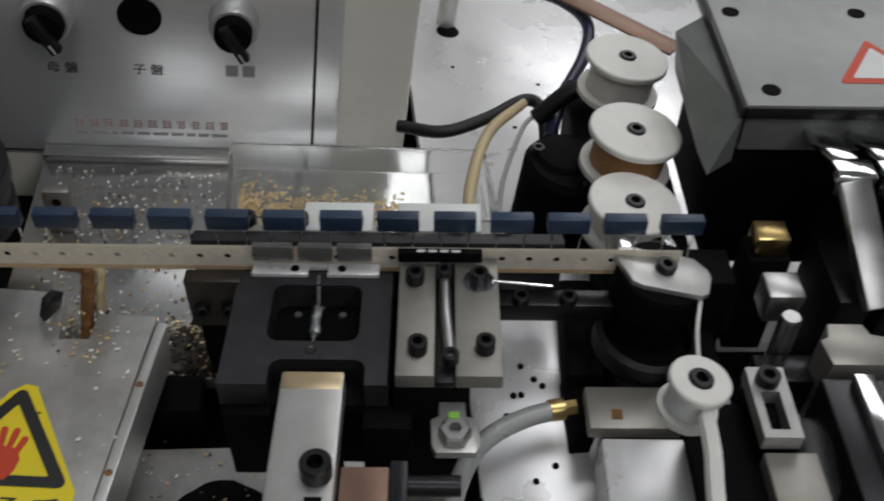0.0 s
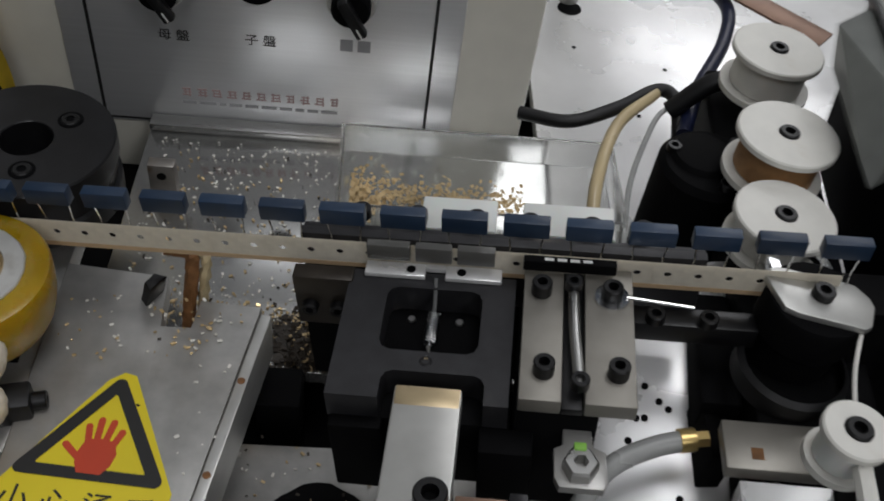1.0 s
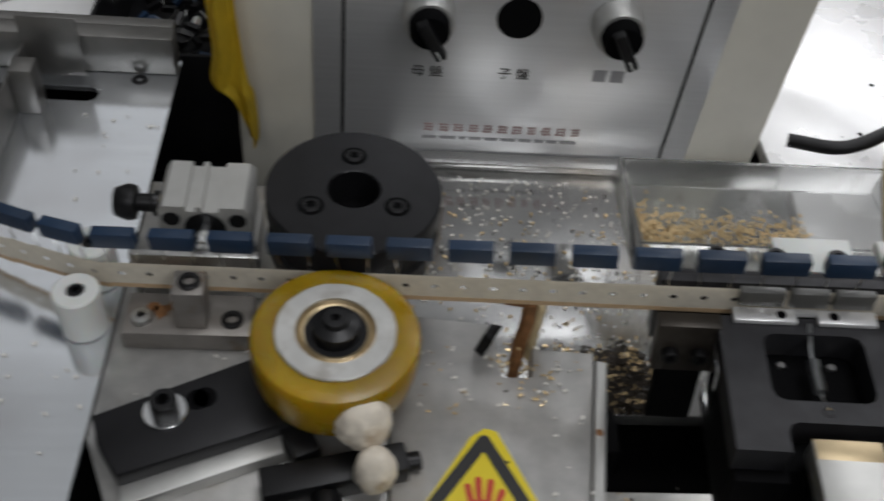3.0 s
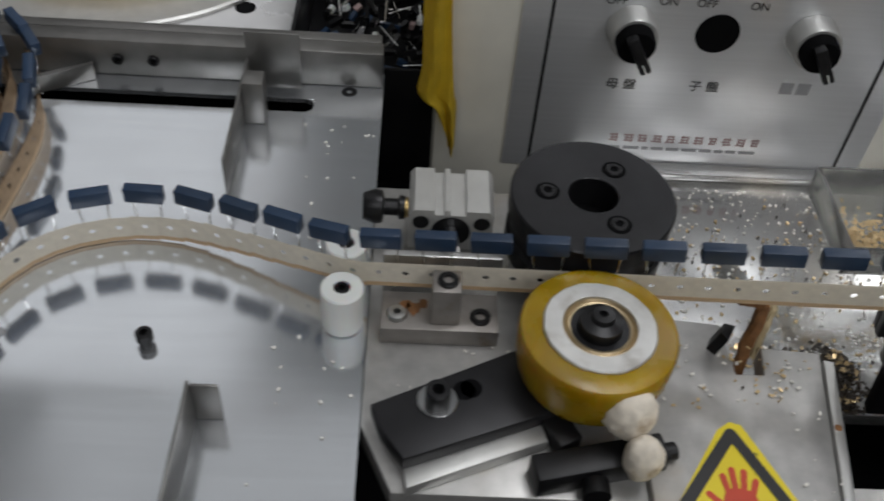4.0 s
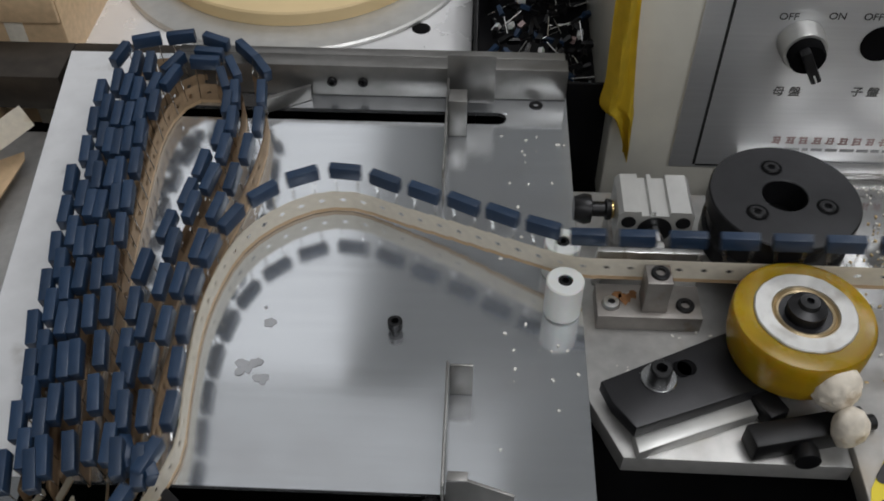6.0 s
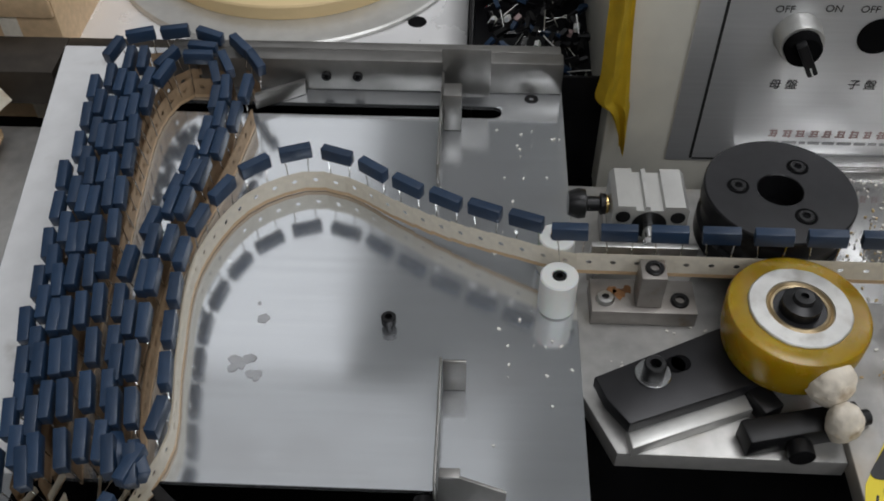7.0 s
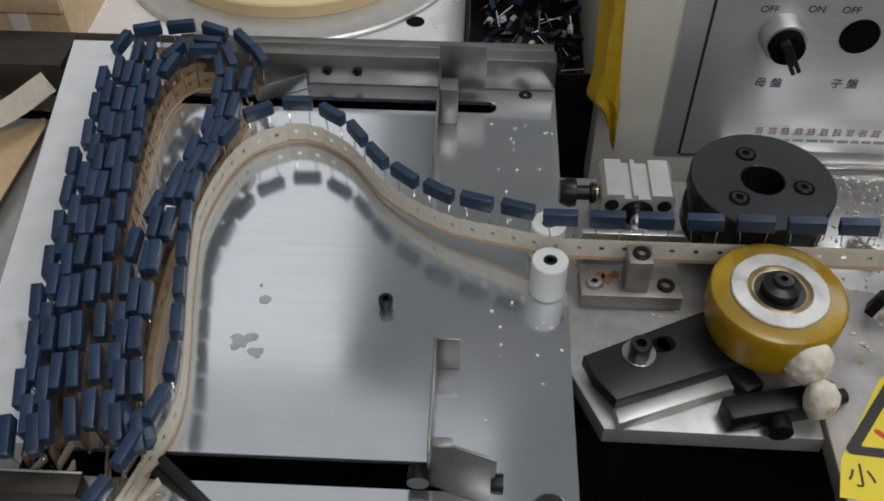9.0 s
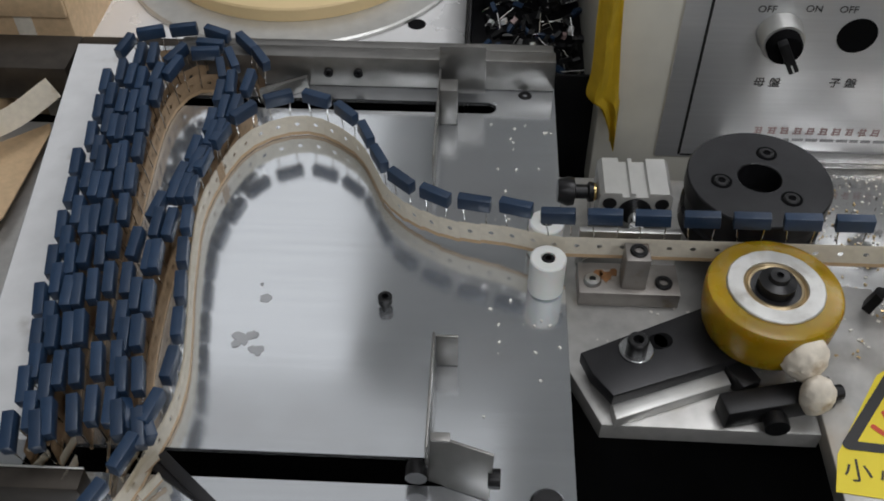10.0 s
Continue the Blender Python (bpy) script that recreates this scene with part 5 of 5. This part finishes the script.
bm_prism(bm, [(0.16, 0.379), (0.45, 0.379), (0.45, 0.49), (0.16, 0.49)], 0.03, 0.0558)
part("front", bm, "gbox_shade", gbox)
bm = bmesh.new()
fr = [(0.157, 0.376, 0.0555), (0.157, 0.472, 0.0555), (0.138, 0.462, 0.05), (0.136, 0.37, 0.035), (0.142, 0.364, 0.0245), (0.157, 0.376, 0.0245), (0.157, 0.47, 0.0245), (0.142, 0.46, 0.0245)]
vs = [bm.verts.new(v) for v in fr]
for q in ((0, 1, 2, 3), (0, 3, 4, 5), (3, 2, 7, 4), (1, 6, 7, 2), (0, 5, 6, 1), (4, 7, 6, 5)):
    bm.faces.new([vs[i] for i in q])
part("side", bm, "gbox_shade", gbox)
box_part("rim", "disc", gbox, 0.157, 0.46, 0.3735, 0.3758, 0.0535, 0.0603, 0.0006, "dark front rim")
box_part("rim", "disc", gbox, 0.1545, 0.1568, 0.3735, 0.50, 0.0535, 0.0603, 0.0006)
bm = bmesh.new()
bm_prism(bm, rounded_tri((0.236, 0.41), 0.030, 0.0015), 0.0606, 0.0609)
mark = part("sticker", bm, "red", gbox, "red triangular warning sticker")
bm = bmesh.new()
bm_prism(bm, rounded_tri((0.236, 0.41), 0.021, 0.001), 0.0610, 0.0612)
part("field", bm, "poly", mark, "white field")
for x, y in ((0.1725, 0.389), (0.168, 0.466), (0.24, 0.466), (0.30, 0.466)):
    lathe_part("lid_screw", "black", gbox, [(0, 0.0005), (0.005, 0.0005), (0.005, 0), (0, 0)], (x, y, 0.0605), 20)
box_part("base", "black", gbox, 0.16, 0.45, 0.385, 0.49, -0.06, 0.0298, 0.001)


def lever_arm(x):
    lv = thing("clamp_lever", "bright steel clamp lever on a dark slanted arm", "lever", "clamp levers", LEVEL @ pose(x, 0.322, 0.018))
    bm = bmesh.new()
    bm_box(bm, -0.008, 0.008, -0.05, 0.012, -0.006, 0.0, 0.001, pose(0, 0, 0.024, 38, 0, 12))
    part("arm", bm, "steel", lv)
    box_part("head", "chrome", lv, -0.009, 0.010, 0.0125, 0.026, 0.018, 0.031, 0.001)
    bm = bmesh.new()
    bm_box(bm, -0.006, 0.006, 0.0, 0.036, 0.0, 0.006, 0.001, pose(0, 0.0265, 0.024, -6, 0, 12))
    part("tail", bm, "chrome", lv)
    lathe_part("hole", "black", lv, [(0, 0.0004), (0.0032, 0.0004), (0.0032, 0), (0, 0)], (0, 0.0122, 0.024), 16, m=pose(0, 0, 0, 90, 0, 0))
    box_part("foot", "black_oxide", lv, -0.008, 0.008, -0.03, 0.02, -0.078, -0.012, 0.001)
    return lv


lever_arms = [lever_arm(x) for x in (0.204, 0.2265, 0.249)]
brass = thing("brass_terminal", "brass terminal block on the dark frame", "terminal", m=LEVEL)
box_part("block", "brass", brass, 0.160, 0.1765, 0.3205, 0.335, 0.008, 0.02, 0.0012)
box_part("mount", "black", brass, 0.158, 0.179, 0.318, 0.337, -0.06, 0.0078, 0.001)
sens = thing("valve_body", "steel valve body with a round stem", "valve", m=LEVEL)
box_part("body", "steel", sens, 0.157, 0.1745, 0.284, 0.301, 0.0, 0.018, 0.0015)
lathe_part("stem", "steel", sens, [(0, 0.012), (0.004, 0.012), (0.005, 0.010), (0.005, -0.03), (0, -0.03)], (0.165, 0.274, 0.004), 20)
box_part("bracket", "disc", sens, 0.15, 0.178, 0.252, 0.268, -0.03, -0.004, 0.001)
slotb = thing("slotted_bracket", "zinc slotted bracket with a cap screw", "bracket", m=LEVEL)
bm = bmesh.new()
for x0, x1, y0, y1 in ((0.135, 0.1385, 0.205, 0.241), (0.1465, 0.151, 0.205, 0.241), (0.1385, 0.1465, 0.205, 0.209), (0.1385, 0.1465, 0.228, 0.241)):
    bm_box(bm, x0, x1, y0, y1, 0.012, 0.02)
part("bracket", bm, "zinc", slotb)
box_part("slot_floor", "black", slotb, 0.136, 0.150, 0.206, 0.24, -0.05, 0.0118, 0)
screw(slotb, 0.1425, 0.2335, 0.0202, 0.005, 0.005)
box_part("rail", "beige", slotb, 0.136, 0.158, 0.10, 0.2035, 0.0, 0.012, 0.001)
block = thing("dark_slide_block", "dark slide block with a bright strip", "block", m=LEVEL)
box_part("block", "disc", block, 0.170, 0.215, 0.14, 0.242, -0.05, 0.012, 0.0015)
box_part("strip", "chrome", block, 0.182, 0.191, 0.17, 0.24, 0.0122, 0.018, 0.001)
tan = thing("tan_fixture", "tan metal fixture with side notches", "fixture", m=LEVEL)
bm = bmesh.new()
bm_prism(bm, [(0.176, 0.246), (0.205, 0.246), (0.207, 0.262), (0.198, 0.264), (0.196, 0.270), (0.180, 0.270), (0.178, 0.262), (0.174, 0.26)], -0.05, 0.016, bevel=0.0008)
part("fixture", bm, "beige", tan)
blackbar = thing("black_cover_strip", "black cover strip under the ribbon", "cover strip", m=LEVEL)
box_part("strip", "black", blackbar, 0.116, 0.138, 0.08, 0.234, -0.05, 0.004, 0.002)
box_part("pale_plate", "white_sheet", blackbar, 0.078, 0.1158, 0.08, 0.234, -0.05, -0.024, 0.001, "bright pale plate beside the cover strip")
fitb = thing("rusty_foot", "pale foot block with rust marks under the holder", "block", m=LEVEL)
box_part("foot", "beige", fitb, 0.073, 0.116, 0.238, 0.262, -0.030, -0.022, 0.001)
box_part("stem", "black", fitb, 0.086, 0.103, 0.244, 0.2615, -0.11, -0.0302, 0.001)
box_part("rust_patch", "rust", fitb, 0.084, 0.089, 0.243, 0.2485, -0.0219, -0.0216, 0)


def cable(name, label, pts, r, mat, category="cable", space=None):
    ob = thing(name, label, category)
    bm = bmesh.new()
    bm_tube(bm, [space(*p) if space else Vector(p) for p in smooth_path(pts, 8)], r, 12)
    part("jacket", bm, mat, ob)
    return ob


standp = thing("deck_bracket", "small grey upright bracket with a hole on the deck", "bracket")
box_part("upright", "brownish", standp, -0.2245, -0.2085, 0.396, 0.404, -0.0518, -0.018, 0.0008)
lathe_part("hole", "black", standp, [(0, 0.0004), (0.0028, 0.0004), (0.0028, 0), (0, 0)], (-0.2165, 0.3958, -0.026), 16, m=pose(0, 0, 0, 90, 0, 0))
cable("black_cable", "thick black sleeved cable behind the tape", [(-0.024, 0.478, -0.032), (0.006, 0.470, -0.03), (0.036, 0.484, -0.028), (0.060, 0.503, -0.028), (0.071, 0.492, -0.032), (0.073, 0.46, -0.06)], 0.0042, "rubber", space=old)
cable("blue_cable", "dark blue cable rising behind the spools", [(0.074, 0.470, -0.035), (0.085, 0.512, -0.033), (0.106, 0.566, -0.034), (0.113, 0.610, -0.034), (0.098, 0.648, -0.037), (0.07, 0.672, -0.04), (0.03, 0.69, -0.045)], 0.0046, "blue_rubber", space=old)
cable("cross_cable", "black cable running to the spool column", [(0.066, 0.488, -0.032), (0.09, 0.492, -0.012), (0.115, 0.49, -0.014)], 0.006, "rubber", space=old)
cable("clear_hose", "yellowed clear air hose", [(0.021, 0.385, -0.05), (0.022, 0.42, -0.035), (0.034, 0.468, -0.03), (0.058, 0.50, -0.028)], 0.0038, "amber_hose", "hose", old)
cable("thin_hose", "thin clear air hose", [(0.038, 0.385, -0.05), (0.042, 0.43, -0.04), (0.056, 0.475, -0.032), (0.066, 0.49, -0.03)], 0.0016, "hose", "hose", old)
hs = cable("grey_hose", "grey translucent air hose with a brass fitting", [(0.004, 0.16, -0.04), (0.009, 0.205, -0.04), (0.018, 0.232, -0.04), (0.03, 0.2465, -0.04), (0.046, 0.256, -0.04), (0.059, 0.2605, -0.04)], 0.0048, "hose", "hose", old)
bm = bmesh.new()
bm_tube(bm, [old(0.058, 0.2605, -0.04), old(0.065, 0.262, -0.04)], 0.0055, 12)
bm_tube(bm, [old(0.065, 0.262, -0.04), old(0.071, 0.263, -0.04)], 0.004, 6)
part("fitting", bm, "brass", hs, "brass push fitting")
cable("black_wire", "black wire beside the pulley", [(0.098, 0.252, -0.05), (0.0975, 0.235, -0.036), (0.092, 0.21, -0.036), (0.088, 0.16, -0.036)], 0.0022, "rubber", "wire", old)
cable("red_wire", "red wire from the foot block", [(0.086, 0.236, -0.045), (0.087, 0.222, -0.036), (0.092, 0.205, -0.036), (0.095, 0.16, -0.036)], 0.0028, "red", "wire", old)
strap = thing("brown_strap", "flat brown strap running behind the spools", "strap", m=LEVEL @ pose(0.126, 0.6095, -0.026, 0, 6, -38))
box_part("band", "copper", strap, -0.06, 0.06, -0.009, 0.009, -0.001, 0.001, 0.0004)

# ---------------------------------------------------------------- what moves
tape_thing = thing("carrier_tape", "pale paper carrier tape with sprocket holes, curling over the table", "tape")
SEGMENTS, CAPS = [], []
for k in range(-58, 46):
    SEGMENTS.append((tape_segment(tape_thing), (k + 0.25) * P / 2))
for k in range(-29, 22):
    CAPS.append((capacitor(pose(0, 0, 0), "capacitors on the moving tape", "blue box capacitor standing on its leads in the paper tape"), k * P))
PHASE = -0.001


def motions():
    tracks = {t: track(t) for t in TIMES}
    end = fed(10.0)
    for ob, s in SEGMENTS + CAPS:
        walk(ob, [(t, tape_pose(s - end + fed(t) + PHASE, tracks[t])) for t in TIMES])
    ways = {(i, f): lane_way(i, f) for i in EARLY for t, f in PUSHED}
    for ob, index, share, own, leans in LANE_PIECES:
        if index in EARLY:
            rows = []
            for t, f in PUSHED:
                m = along(share * ways[index, f][1][-1], ways[index, f])
                rows.append((t, (lean_back(m) if leans else m) @ own))
            walk(ob, rows)
    c = drive.matrix_basis.translation
    walk(drive, [(t, pose(*c, 0, 0, math.degrees((end - fed(t)) / 0.0435))) for t in TIMES])
    c = press.matrix_basis.translation
    walk(press, [(t, pose(*c, 0, 0, math.degrees((fed(t) - end) / 0.0376))) for t in TIMES])
    # the transfer head and its levers slide along the tape's line at every beat, the clamp and its pulley swing against them
    ahead, aside = [(0, 0.0)], [(0, 0.0)]
    for b in [-0.1] + BEATS:
        ahead += [(b - 0.1, 1.0), (b - 0.01, 0.0), (b + 0.155, 0.0), (b + 0.195, 1.0)]
        aside += [(b - 0.2, 0.0), (b - 0.14, 1.0), (b - 0.03, 1.0), (b + 0.04, 0.0)]
    ahead = [(t, f) for t, f in ahead if 0 <= t < 9.95] + [(10.0, 1.0)]
    aside = [(t, f) for t, f in aside if 0 <= t < 9.95] + [(10.0, 0.0)]
    for ob in [gbox, brass] + lever_arms:
        m = LEVEL.inverted() @ ob.matrix_basis
        walk(ob, [(t, LEVEL @ pose(-0.0225 * f, 0, 0) @ m) for t, f in ahead])
    m = LEVEL.inverted() @ clampw.matrix_basis
    walk(clampw, [(t, LEVEL @ pose(0.013 * f, 0, 0) @ m) for t, f in aside])
    sway = [(0, 0.0), (0.1, 0.0015), (0.2, 0.008), (0.3, 0.008), (0.4, -0.010), (0.5, -0.013), (0.6, -0.009), (0.7, 0.006), (0.8, 0.004), (0.9, 0.0035), (1.0, -0.003)]
    for b in BEATS[2:]:
        sway += [(b - 0.17, 0.006), (b - 0.07, 0.006), (b + 0.04, -0.006), (b + 0.16, -0.006)]
    sway = [(t, d) for t, d in sway if t < 9.9] + [(10.0, -0.006)]
    for ob in (pulley, cord):
        m = LEVEL.inverted() @ ob.matrix_basis
        walk(ob, [(t, LEVEL @ pose(d, 0, 0) @ m) for t, d in sway])
    rows = []
    for t in sorted({t for t, d in sway} | {t for t, f in aside}):
        dc, dp = 0.013 * np.interp(t, *zip(*aside)), np.interp(t, *zip(*sway))
        turn = math.degrees(math.atan2(-0.046, -0.0115 + dp - dc) - math.atan2(-0.046, -0.0115))
        rows.append((t, LEVEL @ pose(0.126 + dc, 0.286, 0.012, 0, 0, turn)))
    walk(thread, rows)
    c = swing.matrix_basis.translation
    walk(swing, [(t, pose(c.x + dx, c.y + dy, c.z, 0, 0, a)) for t, dx, dy, a in ((0, -0.03, -0.02, -8), (5.5, -0.03, -0.02, -8), (6.0, -0.012, -0.02, -2), (7.5, -0.025, 0.005, 6), (8.5, 0, 0, 0), (9.0, -0.004, 0.004, 0), (10.0, 0.0, 0.0, 2))])


motions()
